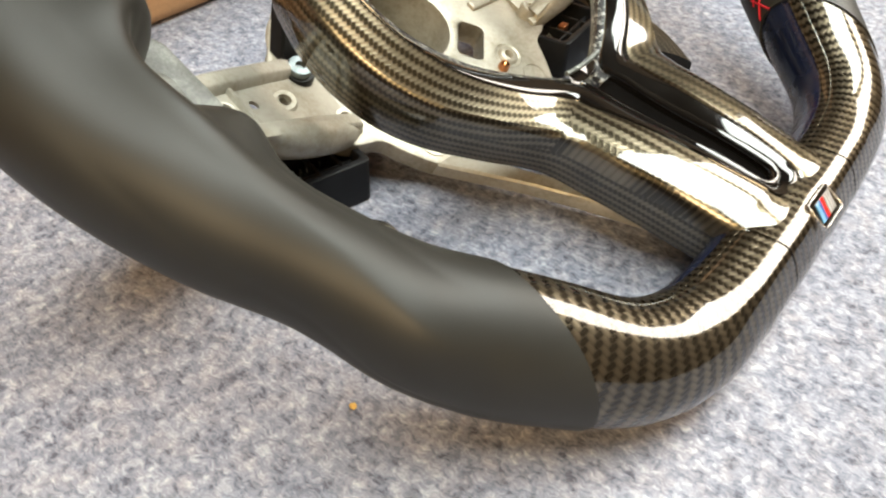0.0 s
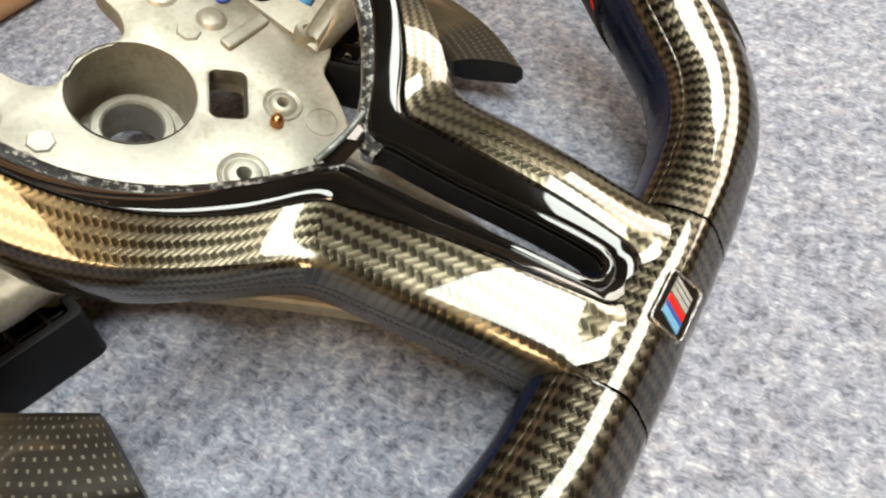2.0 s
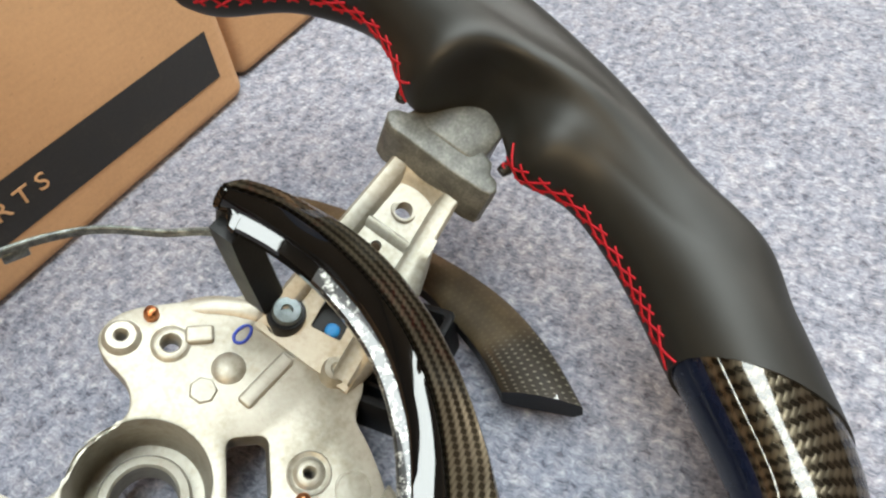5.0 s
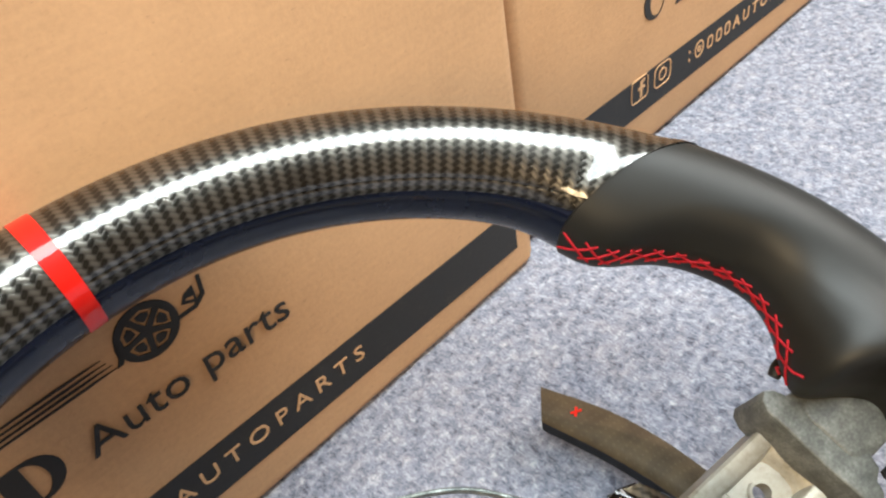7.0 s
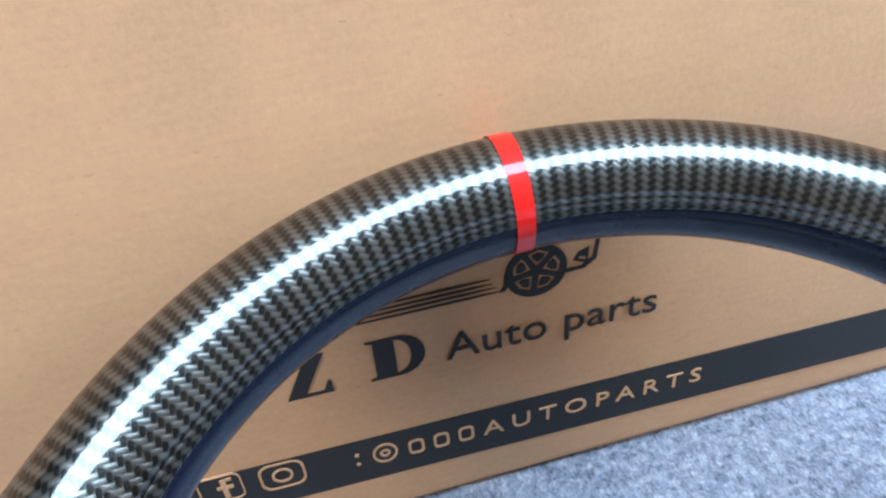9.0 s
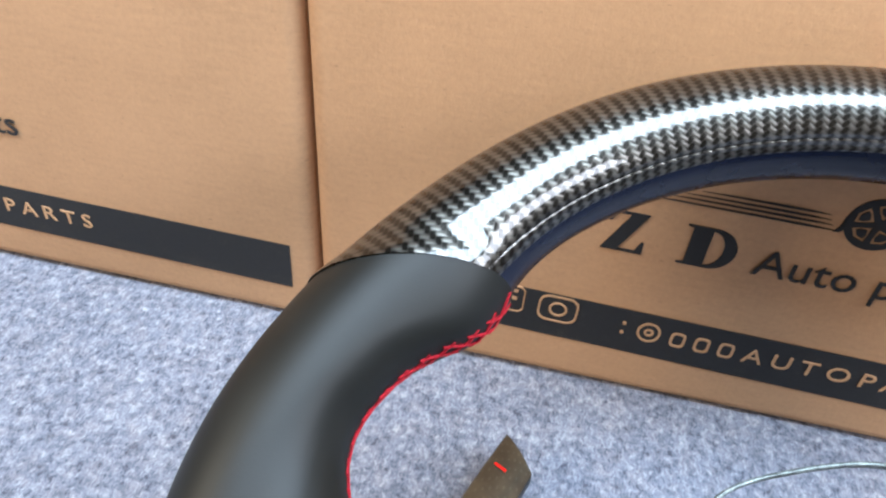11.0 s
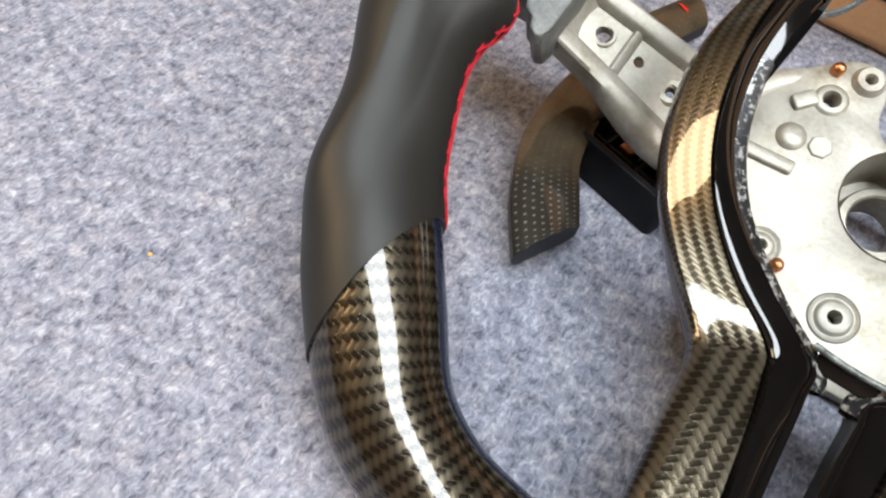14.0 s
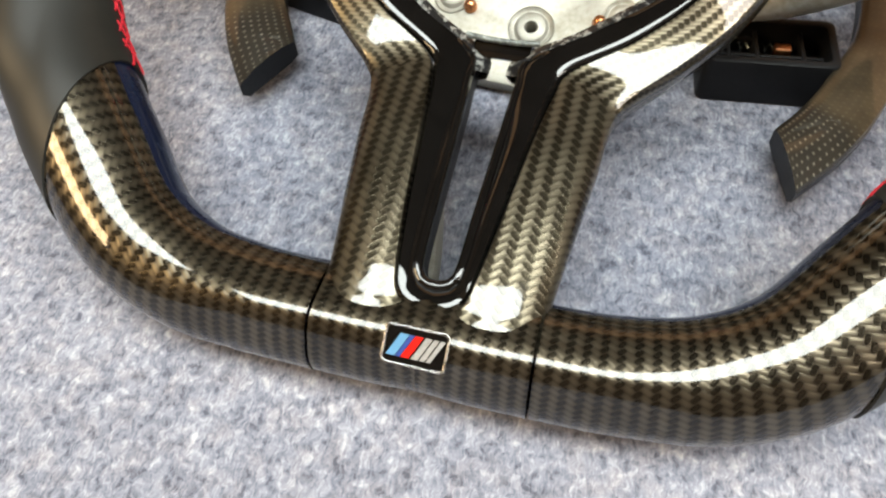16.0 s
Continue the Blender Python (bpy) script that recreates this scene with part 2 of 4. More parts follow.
INK_BLUE = material("blue_marker", (0.02, 0.05, 0.40), 0.5)
CHROME = mottled("chrome", ((0.3, (0.36, 0.35, 0.34)), (0.7, (0.55, 0.54, 0.52))), 400, 0.26, metal=1.0, bump=0.05)
SILVER = mottled("satin_silver", ((0.35, (0.26, 0.25, 0.24)), (0.65, (0.40, 0.39, 0.38))), 900, 0.35, metal=0.5)
STRIPE_LIGHT = material("stripe_light_blue", (0.09, 0.24, 0.40), 0.3, coat=1.0)
STRIPE_DARK = material("stripe_dark_blue", (0.02, 0.05, 0.22), 0.3, coat=1.0)
CARD = cardboard_material("kraft_cardboard", (0.540, 0.318, 0.168))
INK = mottled("black_print", ((0.35, (0.010, 0.010, 0.011)), (0.55, (0.016, 0.0155, 0.016)), (0.72, (0.034, 0.030, 0.027))), 60, 0.75, bump=0.1, fine=700)
CARPET = carpet_material()
# walls and ceiling are unseen, darkened to lower fill and reflections
WALL = mottled("warm_plaster", ((0.3, (0.075, 0.045, 0.0225)), (0.7, (0.1, 0.0625, 0.0325))), 3, 0.8)
CEILING = mottled("darkened_plaster", ((0.3, (0.05, 0.0425, 0.0325)), (0.7, (0.07, 0.06, 0.045))), 3, 0.85)
PADDLE = paddle_material()
LINT = mottled("lint", ((0.3, (0.16, 0.10, 0.07)), (0.7, (0.30, 0.20, 0.14))), 500, 0.9)
CRUMB = mottled("crumb", ((0.3, (0.55, 0.33, 0.08)), (0.7, (0.75, 0.50, 0.16))), 500, 0.8)


# ---- building ----
def mesh_of(name, bm, mat, smooth=50):
    bmesh.ops.recalc_face_normals(bm, faces=bm.faces)
    me = bpy.data.meshes.new(name)
    bm.to_mesh(me)
    bm.free()
    for p in me.polygons:
        p.use_smooth = smooth > 0
    if smooth:
        me.set_sharp_from_angle(angle=radians(smooth))
    me.materials.append(mat)
    return me


def part(name, bm, mat, parent=None, label="", smooth=50, m=None):
    ob = new(name, mesh_of(name, bm, mat, smooth))
    if parent is not None:
        ob.parent = parent
    if m is not None:
        ob.matrix_basis = m
    return tagged(ob, label) if label else ob


def grid_mesh(rows, uvs=None, wrap=False, caps=False):
    """A surface through rows of points; wrap closes each row on itself."""
    bm = bmesh.new()
    vs = [[bm.verts.new(p) for p in row] for row in rows]
    lay = bm.loops.layers.uv.verify()
    n = len(rows[0])
    for a in range(len(rows) - 1):
        for b in range(n if wrap else n - 1):
            b2 = (b + 1) % n
            f = bm.faces.new((vs[a][b], vs[a + 1][b], vs[a + 1][b2], vs[a][b2]))
            if uvs:
                for l, (p, q) in zip(f.loops, ((a, b), (a + 1, b), (a + 1, b + 1), (a, b + 1))):
                    l[lay].uv = uvs[p][q]
    if caps:
        bm.faces.new(vs[0])
        bm.faces.new(vs[-1])
    return bm


def box(sx, sy, sz, at=(0, 0, 0), bevel=0.0, segments=2):
    bm = bmesh.new()
    bmesh.ops.create_cube(bm, size=1)
    for v in bm.verts:
        v.co = (v.co.x * sx + at[0], v.co.y * sy + at[1], v.co.z * sz + at[2])
    if bevel:
        bmesh.ops.bevel(bm, geom=bm.edges[:], offset=bevel, segments=segments, profile=0.5, affect="EDGES")
    return bm


def ring_pts(x, y, r, n=24, ry=None, turn=0.0):
    c, s = math.cos(turn), math.sin(turn)
    out = []
    for k in range(n):
        a, b = r * math.cos(2 * math.pi * k / n), (ry or r) * math.sin(2 * math.pi * k / n)
        out.append((x + a * c - b * s, y + a * s + b * c))
    return out


def rounded(x, y, w, h, r, turn=0.0, n=5):
    pts = []
    c, s = math.cos(turn), math.sin(turn)
    for cx, cy, a0 in ((w / 2 - r, h / 2 - r, 0), (-w / 2 + r, h / 2 - r, 90), (-w / 2 + r, -h / 2 + r, 180), (w / 2 - r, -h / 2 + r, 270)):
        for k in range(n):
            a = radians(a0 + 90 * k / (n - 1))
            p, q = cx + r * math.cos(a), cy + r * math.sin(a)
            pts.append((x + p * c - q * s, y + p * s + q * c))
    return pts


def plate(outline, z0, z1, holes=(), bevel=0.0, top=None):
    """A flat plate between z0 and z1 with holes through it; top(x, y) lifts it."""
    bm = bmesh.new()
    edges = []
    for loop in (outline, *holes):
        vs = [bm.verts.new((x, y, z0)) for x, y in loop]
        edges += [bm.edges.new((vs[k], vs[(k + 1) % len(vs)])) for k in range(len(vs))]
    bmesh.ops.triangle_fill(bm, use_beauty=True, use_dissolve=False, edges=edges)
    bmesh.ops.recalc_face_normals(bm, faces=bm.faces)
    grown = bmesh.ops.extrude_face_region(bm, geom=bm.faces[:])
    for g in grown["geom"]:
        if isinstance(g, bmesh.types.BMVert):
            g.co.z = z1
    bmesh.ops.recalc_face_normals(bm, faces=bm.faces)
    if bevel:
        sharp = [e for e in bm.edges if e.is_manifold and e.calc_face_angle(0) > 0.9 and e.verts[0].co.z > (z0 + z1) / 2 and e.verts[1].co.z > (z0 + z1) / 2]
        bmesh.ops.bevel(bm, geom=sharp, offset=bevel, segments=2, profile=0.5, affect="EDGES")
    if top:
        for v in bm.verts:
            v.co.z += top(v.co.x, v.co.y)
    return bm


def lathe(profile, at=(0, 0, 0), n=28):
    rows = [[(at[0] + r * math.cos(2 * math.pi * k / n), at[1] + r * math.sin(2 * math.pi * k / n), at[2] + z) for k in range(n)] for r, z in profile]
    return grid_mesh(rows, wrap=True)


def tube(points, r, n=8, flat=1.0, caps=True):
    """A round or flattened cord along points."""
    pts = [Vector(p) for p in points]
    rows = []
    up = Vector((0, 0, 1))
    for k, p in enumerate(pts):
        t = (pts[min(k + 1, len(pts) - 1)] - pts[max(k - 1, 0)]).normalized()
        side = t.cross(up)
        side = side.normalized() if side.length > 1e-4 else Vector((1, 0, 0))
        over = side.cross(t)
        rad = r(k / (len(pts) - 1)) if callable(r) else r
        rows.append([p + side * (rad * flat * math.cos(2 * math.pi * a / n)) + over * (rad * math.sin(2 * math.pi * a / n)) for a in range(n)])
    return grid_mesh(rows, wrap=True, caps=caps)


def smooth_line(keys, count):
    """Catmull-Rom through keys (tuples of any length), count points."""
    keys = [np.array(k, float) for k in keys]
    out = []
    for c in range(count):
        x = c / (count - 1) * (len(keys) - 1)
        i = min(int(x), len(keys) - 2)
        f = x - i
        p0, p1, p2, p3 = keys[max(i - 1, 0)], keys[i], keys[i + 1], keys[min(i + 2, len(keys) - 1)]
        out.append(0.5 * (2 * p1 + (p2 - p0) * f + (2 * p0 - 5 * p1 + 4 * p2 - p3) * f * f + (3 * p1 - p0 - 3 * p2 + p3) * f ** 3))
    return out


def joined(*bms):
    out = bmesh.new()
    for b in bms:
        me = bpy.data.meshes.new("joined")
        b.to_mesh(me)
        b.free()
        out.from_mesh(me)
        bpy.data.meshes.remove(me)
    return out


def mirrored(bm):
    for v in bm.verts:
        v.co.x = -v.co.x
    return bm


# ---- the room ----
room = 2.5
part("floor", box(2 * room, 2 * room, 0.06, (0, 0, -0.03)), CARPET, label="blue-grey heathered felt carpet", smooth=0)
tagged(bpy.data.objects["floor"], category="floor", kind="structure")
part("wall_north", box(2 * room + 0.3, 0.15, 2.6, (0, room + 0.075, 1.3)), WALL, smooth=0)
part("wall_south", box(2 * room + 0.3, 0.15, 2.6, (0, -room - 0.075, 1.3)), WALL, smooth=0)
turned = {"wall_west": Matrix(((0, 0, -1, -room), (1, 0, 0, 0), (0, 1, 0, 0), (0, 0, 0, 1))), "wall_east": Matrix(((0, 0, 1, room), (1, 0, 0, 0), (0, 1, 0, 0), (0, 0, 0, 1)))}
for name, x0, x1, z0, z1 in (("wall_west", -2.30, -0.50, 1.15, 2.45), ("wall_east", -2.1, -0.1, 1.35, 2.45)):
    part(name, plate([(-room, 0), (room, 0), (room, 2.6), (-room, 2.6)], 0, 0.15, holes=[[(x0, z0), (x1, z0), (x1, z1), (x0, z1)]]), WALL, smooth=0, m=turned[name])
lid = plate([(-room, -room), (room, -room), (room, room), (-room, room)], 2.6, 2.75, holes=[[(-1.26, -0.98), (2.38, -0.98), (2.38, 0.0), (-1.26, 0.0)]])
part("ceiling", lid, CEILING, smooth=0)
for name, words in (("wall_north", "warm plastered wall"), ("wall_west", "warm plastered wall with an opening for the added amber light"), ("wall_south", "warm plastered wall"), ("wall_east", "warm plastered wall with a window opening"), ("ceiling", "plain plastered ceiling with a roof window")):
    tagged(bpy.data.objects[name], words, name.split("_")[0], kind="structure")


# ---- cardboard boxes ----
def flat_shape(outline, holes=(), depth=0.0004):
    """A printed shape, standing upright in x and z, just proud of the face y = 0."""
    bm = plate(outline, 0, depth, holes)
    for v in bm.verts:
        v.co = (v.co.x, -v.co.z, v.co.y)
    return bm


def words(text, size, at, spread=1.0, stretch=1.0):
    c = bpy.data.curves.new("words", "FONT")
    c.body, c.size, c.space_character, c.extrude, c.resolution_u = text, size, spread, 0.0002, 3
    ob = bpy.data.objects.new("words", c)
    me = ob.to_mesh()
    bm = bmesh.new()
    bm.from_mesh(me)
    ob.to_mesh_clear()
    bpy.data.objects.remove(ob)
    bpy.data.curves.remove(c)
    for v in bm.verts:
        v.co = (v.co.x * stretch + at[0], -v.co.z - 0.0006, v.co.y + at[1])
    return bm


def cardboard_box(at, turn, lean, words_tag, shift=0.0):
    """One carton, x from its left to its right edge, its printed face at y = 0."""
    wide, deep, high = 0.4165, 0.46, 0.30
    thing = new("cardboard_box")
    thing.matrix_world = pose(*at, 0, 0, turn)
    tagged(thing, words_tag, "box", "printed cartons")
    body = box(wide, deep, high, (wide / 2, deep / 2, high / 2), 0.008, 4)
    part("carton", body, CARD, thing, smooth=40)
    print_m = pose(0.2105 + shift, -0.0002, 0, 0, lean, 0)

    def ink(name, bm, mat=INK, label=""):
        return part(name, bm, mat, thing, label, 0, print_m)

    ink("strip", flat_shape([(-0.196, 0.0262), (0.1902, 0.0250), (0.1902, 0.0515), (-0.196, 0.0515)]), label="printed black strip along the bottom edge")
    ink("lettering", words("Auto parts", 0.0188, (-0.0262, 0.0850), 1.01, 1.03), label="printed words Auto parts")
    strip_words = words("AUTOPARTS", 0.0118, (-0.0142, 0.0360), 1.46, 1.12)
    ink("strip_lettering", strip_words, CARD, "unprinted words AUTOPARTS")
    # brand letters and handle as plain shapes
    bowl = [(-0.0440 + 0.0100 * math.sin(radians(a)), 0.0928 - 0.0100 * math.cos(radians(a))) for a in range(0, 181, 12)]
    eye = [(-0.0452 + 0.0060 * math.sin(radians(a)), 0.0928 - 0.0086 * math.cos(radians(a))) for a in range(0, 181, 15)]
    ink("mark", flat_shape([(-0.0556, 0.0828), *bowl, (-0.0556, 0.1028), (-0.0556, 0.1020), (-0.0530, 0.1015), (-0.0530, 0.0841), (-0.0556, 0.0836)], [eye]))
    ink("mark", flat_shape([(-0.0868, 0.0828), (-0.0696, 0.0828), (-0.0700, 0.0890), (-0.0709, 0.0890), (-0.0730, 0.0842), (-0.0798, 0.0842), (-0.0704, 0.1030), (-0.0862, 0.1030), (-0.0858, 0.0975), (-0.0849, 0.0975), (-0.0830, 0.1016), (-0.0776, 0.1016)]))
    ink("mark", flat_shape(ring_pts(-0.1085, 0.0928, 0.0100, 24), [ring_pts(-0.1060, 0.0928, 0.0068, 20, 0.0086)]))
    ink("icon", flat_shape(rounded(-0.1212, 0.0440, 0.0170, 0.0155, 0.003), [rounded(-0.1212, 0.0440, 0.0158, 0.0143, 0.0025)], 0.0008), CARD, "outlined square icon")
    ink("icon", flat_shape(rounded(-0.0972, 0.0430, 0.0180, 0.0155, 0.0045), [rounded(-0.0972, 0.0430, 0.0162, 0.0137, 0.004)], 0.0008), CARD, "outlined rounded icon")
    ink("icon", flat_shape(ring_pts(-0.0972, 0.0430, 0.0042), [ring_pts(-0.0972, 0.0430, 0.0032)], 0.0008), CARD, "small outlined circle")
    ink("icon", flat_shape([(-0.1207, 0.0380), (-0.1187, 0.0380), (-0.1187, 0.0435), (-0.1162, 0.0435), (-0.1162, 0.0453), (-0.1187, 0.0453), (-0.1187, 0.0480), (-0.1162, 0.0480), (-0.1162, 0.0497), (-0.1207, 0.0490), (-0.1207, 0.0453), (-0.1227, 0.0453), (-0.1227, 0.0435), (-0.1207, 0.0435)], (), 0.0008), CARD, "plain upright bar")
    for z in (0.0378, 0.0435):
        ink("dot", flat_shape(ring_pts(-0.0672, z, 0.0009, 10), (), 0.0008), CARD)
    ink("bar", flat_shape(ring_pts(-0.0558, 0.0408, 0.0052, 24, 0.0058), [ring_pts(-0.0558, 0.0408, 0.0042, 24, 0.0048)], 0.0008), CARD)
    ink("bar", flat_shape(ring_pts(-0.0558, 0.0408, 0.0022, 16), [ring_pts(-0.0558, 0.0408, 0.0012, 16)], 0.0008), CARD)
    for k in range(3):
        ink("bar", flat_shape(rounded(-0.0428 + 0.0106 * k, 0.0400, 0.0066, 0.0086, 0.0022), [rounded(-0.0428 + 0.0106 * k, 0.0400, 0.0044, 0.0064, 0.0015)], 0.0008), CARD)
    # drawing of a car's front: speed lines, wheel and bumper
    for x0, x1, z in ((-0.055, -0.0077, 0.1192), (-0.061, -0.0068, 0.1170), (-0.067, -0.0054, 0.1149), (-0.073, -0.0038, 0.1127)):
        ink("line", flat_shape([(x0, z - 0.0005), (x1 - 0.012, z - 0.0005), (x1, z), (x1 - 0.006, z + 0.0004), (x1 - 0.016, z + 0.0005), (x0 + 0.010, z)]))

    def petal(turn, inner, outer, half):
        return [(0.0093 + r * math.cos(turn + q), 0.1185 + r * math.sin(turn + q)) for r, q in ((inner, 0.0), (outer * 0.72, -half), (outer * 0.94, -half), (outer, 0.0), (outer * 0.94, half), (outer * 0.72, half))]

    ink("drawing", flat_shape(ring_pts(0.0093, 0.1185, 0.0117, 36), [petal(a * 1.2566 + 0.2, 0.0022, 0.0093, 0.47) for a in range(5)]), label="printed wheel drawing")
    for a in range(5):
        ink("drawing", flat_shape(petal(a * 1.2566 + 0.2, 0.0040, 0.0081, 0.33)))
    ink("drawing", flat_shape([(-0.0046, 0.1122), (-0.0024, 0.1124), (-0.0012, 0.1140), (-0.0016, 0.1180), (-0.0010, 0.1225), (-0.0026, 0.1195), (-0.0030, 0.1150)]))
    ink("drawing", flat_shape([(0.0202, 0.1147), (0.0277, 0.1149), (0.0322, 0.1184), (0.0332, 0.1269), (0.0317, 0.1269), (0.0307, 0.1194), (0.0267, 0.1164), (0.0212, 0.1164)]))
    ink("drawing", flat_shape([(0.0232, 0.1196), (0.0287, 0.1171), (0.0292, 0.1244), (0.0252, 0.1229)], [[(0.0248, 0.1201), (0.0280, 0.1186), (0.0283, 0.1203), (0.0256, 0.1210)]]))
    return thing


cardboard_box((-0.2105, 0.1720, 0.0), -0.3, 1.30, "brown printed cardboard carton behind the steering wheel")
cardboard_box((-0.6290, 0.1775, 0.0), -0.4, 0.8, "brown printed cardboard carton standing flush beside another", 0.002)
cardboard_box((0.2130, 0.1800, 0.0), -0.8, 1.3, "brown printed cardboard carton set slightly back", 0.014)

# ---- the steering wheel ----
EX, EY, EZ = Vector((0.9996, -0.0253, 0.0092)), Vector((0.0187, 0.8985, 0.4385)), Vector((-0.0193, -0.4382, 0.8987))
WHEEL = Matrix((EX, EY, EZ)).transposed().to_4x4()
WHEEL.translation = (-0.0006, -0.0026, 0.0934)
INTO = WHEEL.inverted()
wheel = new("steering_wheel")
wheel.matrix_world = WHEEL
tagged(wheel, "carbon fibre and black leather steering wheel without airbag on carpet", "steering wheel")

# centre line of the rim: angle, distance from the hub's axis, half thickness
RIM = [(-90, 0.1650, 0.0160), (-80, 0.1676, 0.0160), (-72, 0.1725, 0.0162), (-65, 0.1778, 0.0172), (-58, 0.1798, 0.0186), (-50, 0.1762, 0.0200), (-43, 0.1742, 0.0208), (-36, 0.1725, 0.0206),
       (-27, 0.1678, 0.0182), (-16, 0.1670, 0.0185), (-4, 0.1682, 0.0195), (10, 0.1692, 0.0203), (22, 0.1680, 0.0200), (37, 0.1668, 0.0190), (50, 0.1680, 0.0178), (70, 0.1700, 0.0174), (90, 0.1708, 0.0174)]
RIM_LINE = smooth_line([(0.0, *RIM[0])] + [(1.0, *k) for k in RIM[1:]], 400)
RIM_A = [p[1] for p in RIM_LINE]
# how the built rim departs from that line, in millimetres: angle, distance, half thickness
SKEW = [(-90, 0, 0), (-75, 0.4, 0), (-66, -0.6, 0), (-58, -2.2, -0.2), (-50, -3.8, -0.4), (-43, -4.5, -0.5), (-36, -4.1, -0.4), (-28, -2.7, -0.2), (-15, -1.2, 0), (5, -0.4, 0), (25, -0.1, -0.1), (45, -0.1, -0.4), (65, -0.6, -0.7), (85, -0.3, -0.7),
        (105, 1.1, -0.2), (125, 2.5, 0.1), (145, 2.0, 0.1), (165, 1.4, 0.1), (185, 1.3, 0.1), (198, 0.0, -0.2), (206, -1.6, -1.4), (213, -2.4, -2.3), (218, -1.7, -1.6), (224, -0.6, -0.5), (230, 0, 0), (238, 0.9, 0), (246, 1.6, 0.1), (255, 1.2, 0), (270, 0, 0)]
RIM_COLUMNS = [[p[2] for p in RIM_LINE], [p[3] for p in RIM_LINE]]
SKEW_LINE = smooth_line(SKEW, 240)
SKEW_COLUMNS = [[p[q] for p in SKEW_LINE] for q in range(3)]

CREST_B = (-45, -38, -33, -30, -25, -20, -15, -10, -6, -3, 0, 2, 5, 8)
CREST_PHI = (40, 52, 66, 75, 82, 90, 99, 108, 115, 124, 134, 143, 159, 172)


def ease(f):
    """From 0 to 1, smoothly, as f goes from 0 to 1."""
    f = min(1.0, max(0.0, f))
    return f * f * (3 - 2 * f)


def rim_at(a):
    """Distance and half thickness of the rim at the angle a, alike on both sides."""
    a = (a + 90) % 360 - 90
    b = a if a <= 90 else 180 - a
    d, r = (np.interp(b, RIM_A, column) for column in RIM_COLUMNS)
    dd, dr = (np.interp(a, SKEW_COLUMNS[0], column) * 0.001 for column in SKEW_COLUMNS[1:])
    return d + dd, r + dr, b


def rim_point(a, phi, grow=0.0):
    """A point on the rim's skin. phi: 0 outwards, 90 to the driver, 180 to the hub."""
    d, r, b = rim_at(a)
    d1, _, _ = rim_at(a + 0.5)
    d0, _, _ = rim_at(a - 0.5)
    t = radians(a)
    c = Vector((d * math.cos(t), d * math.sin(t), 0))
    along = Vector((d1 * math.cos(t + 0.00873) - d0 * math.cos(t - 0.00873), d1 * math.sin(t + 0.00873) - d0 * math.sin(t - 0.00873), 0)).normalized()
    out = Vector((along.y, -along.x, 0))
    p = radians(phi)
    inner = max(0.0, -math.cos(p))
    # thumb lobe above the spoke, swell below it, gap for the core, thick upper end
    lobe = np.interp(phi if phi <= 180 else 360 - phi, (96, 108, 115, 124, 134, 145, 160), (-16, -10, -6, -3, -0.5, 1.0, 1.6))
    r += 0.0165 * math.exp(-((b - lobe) / ((6.8 if b > lobe else 4.4) + 4.0 * ease((150 - phi) / 50))) ** 2) * inner ** 1.5
    r += 0.0104 * math.exp(-((b + 15.2) / 5.2) ** 2) * inner ** 2.6
    r -= 0.0030 * math.exp(-((b + 5.0) / 4.5) ** 2) * inner ** 1.3
    r += 0.0065 * math.exp(-((b - 32) / 7.0) ** 2) * max(0.0, math.cos(p - radians(200))) ** 2
    # ridge that runs from the thumb lobe across the grip to its outer side, hollow beside the core
    off = phi - np.interp(b, CREST_B, CREST_PHI)
    along_b = ease((b + 44) / 8) * ease((-3 - b) / 12)
    roof = max(0.0, 1 - math.sqrt((off / (62.0 if off < 0 else 44.0)) ** 2 + 0.002 + 0.06 * ease((b + 16) / 14)))
    r += 0.0032 * along_b * roof
    r -= (0.0022 * ease((b + 18) / 10) * ease((5 - b) / 7) + 0.0007 * along_b) * ease(off / 38) * ease((215 - phi) / 40)
    # scoop for the thumb above the lobe
    scoop = phi - np.interp(b, (8, 11, 17, 24, 31), (100, 98, 102, 118, 148))
    r -= 0.0030 * ease((b - 8) / 10) * ease((35 - b) / 8) * ease(scoop / 48) * ease((235 - phi) / 50)
    r -= 0.0028 * math.exp(-((b - 15.0) / 11.0) ** 2) * math.exp(-((phi - 215) / 66.0) ** 2)
    # crease along the bottom bridge
    r += 0.0017 * ease((-62 - b) / 12) * max(0.0, 1 - math.sqrt(((phi - 86) / 26.0) ** 2 + 0.003))
    # fuller underside of the upper rim
    r += 0.0032 * max(0.0, -math.sin(p)) * ease((b - 22) / 14)
    r += grow
    return c + out * (r * math.cos(p)) + Vector((0, 0, r * math.sin(p)))


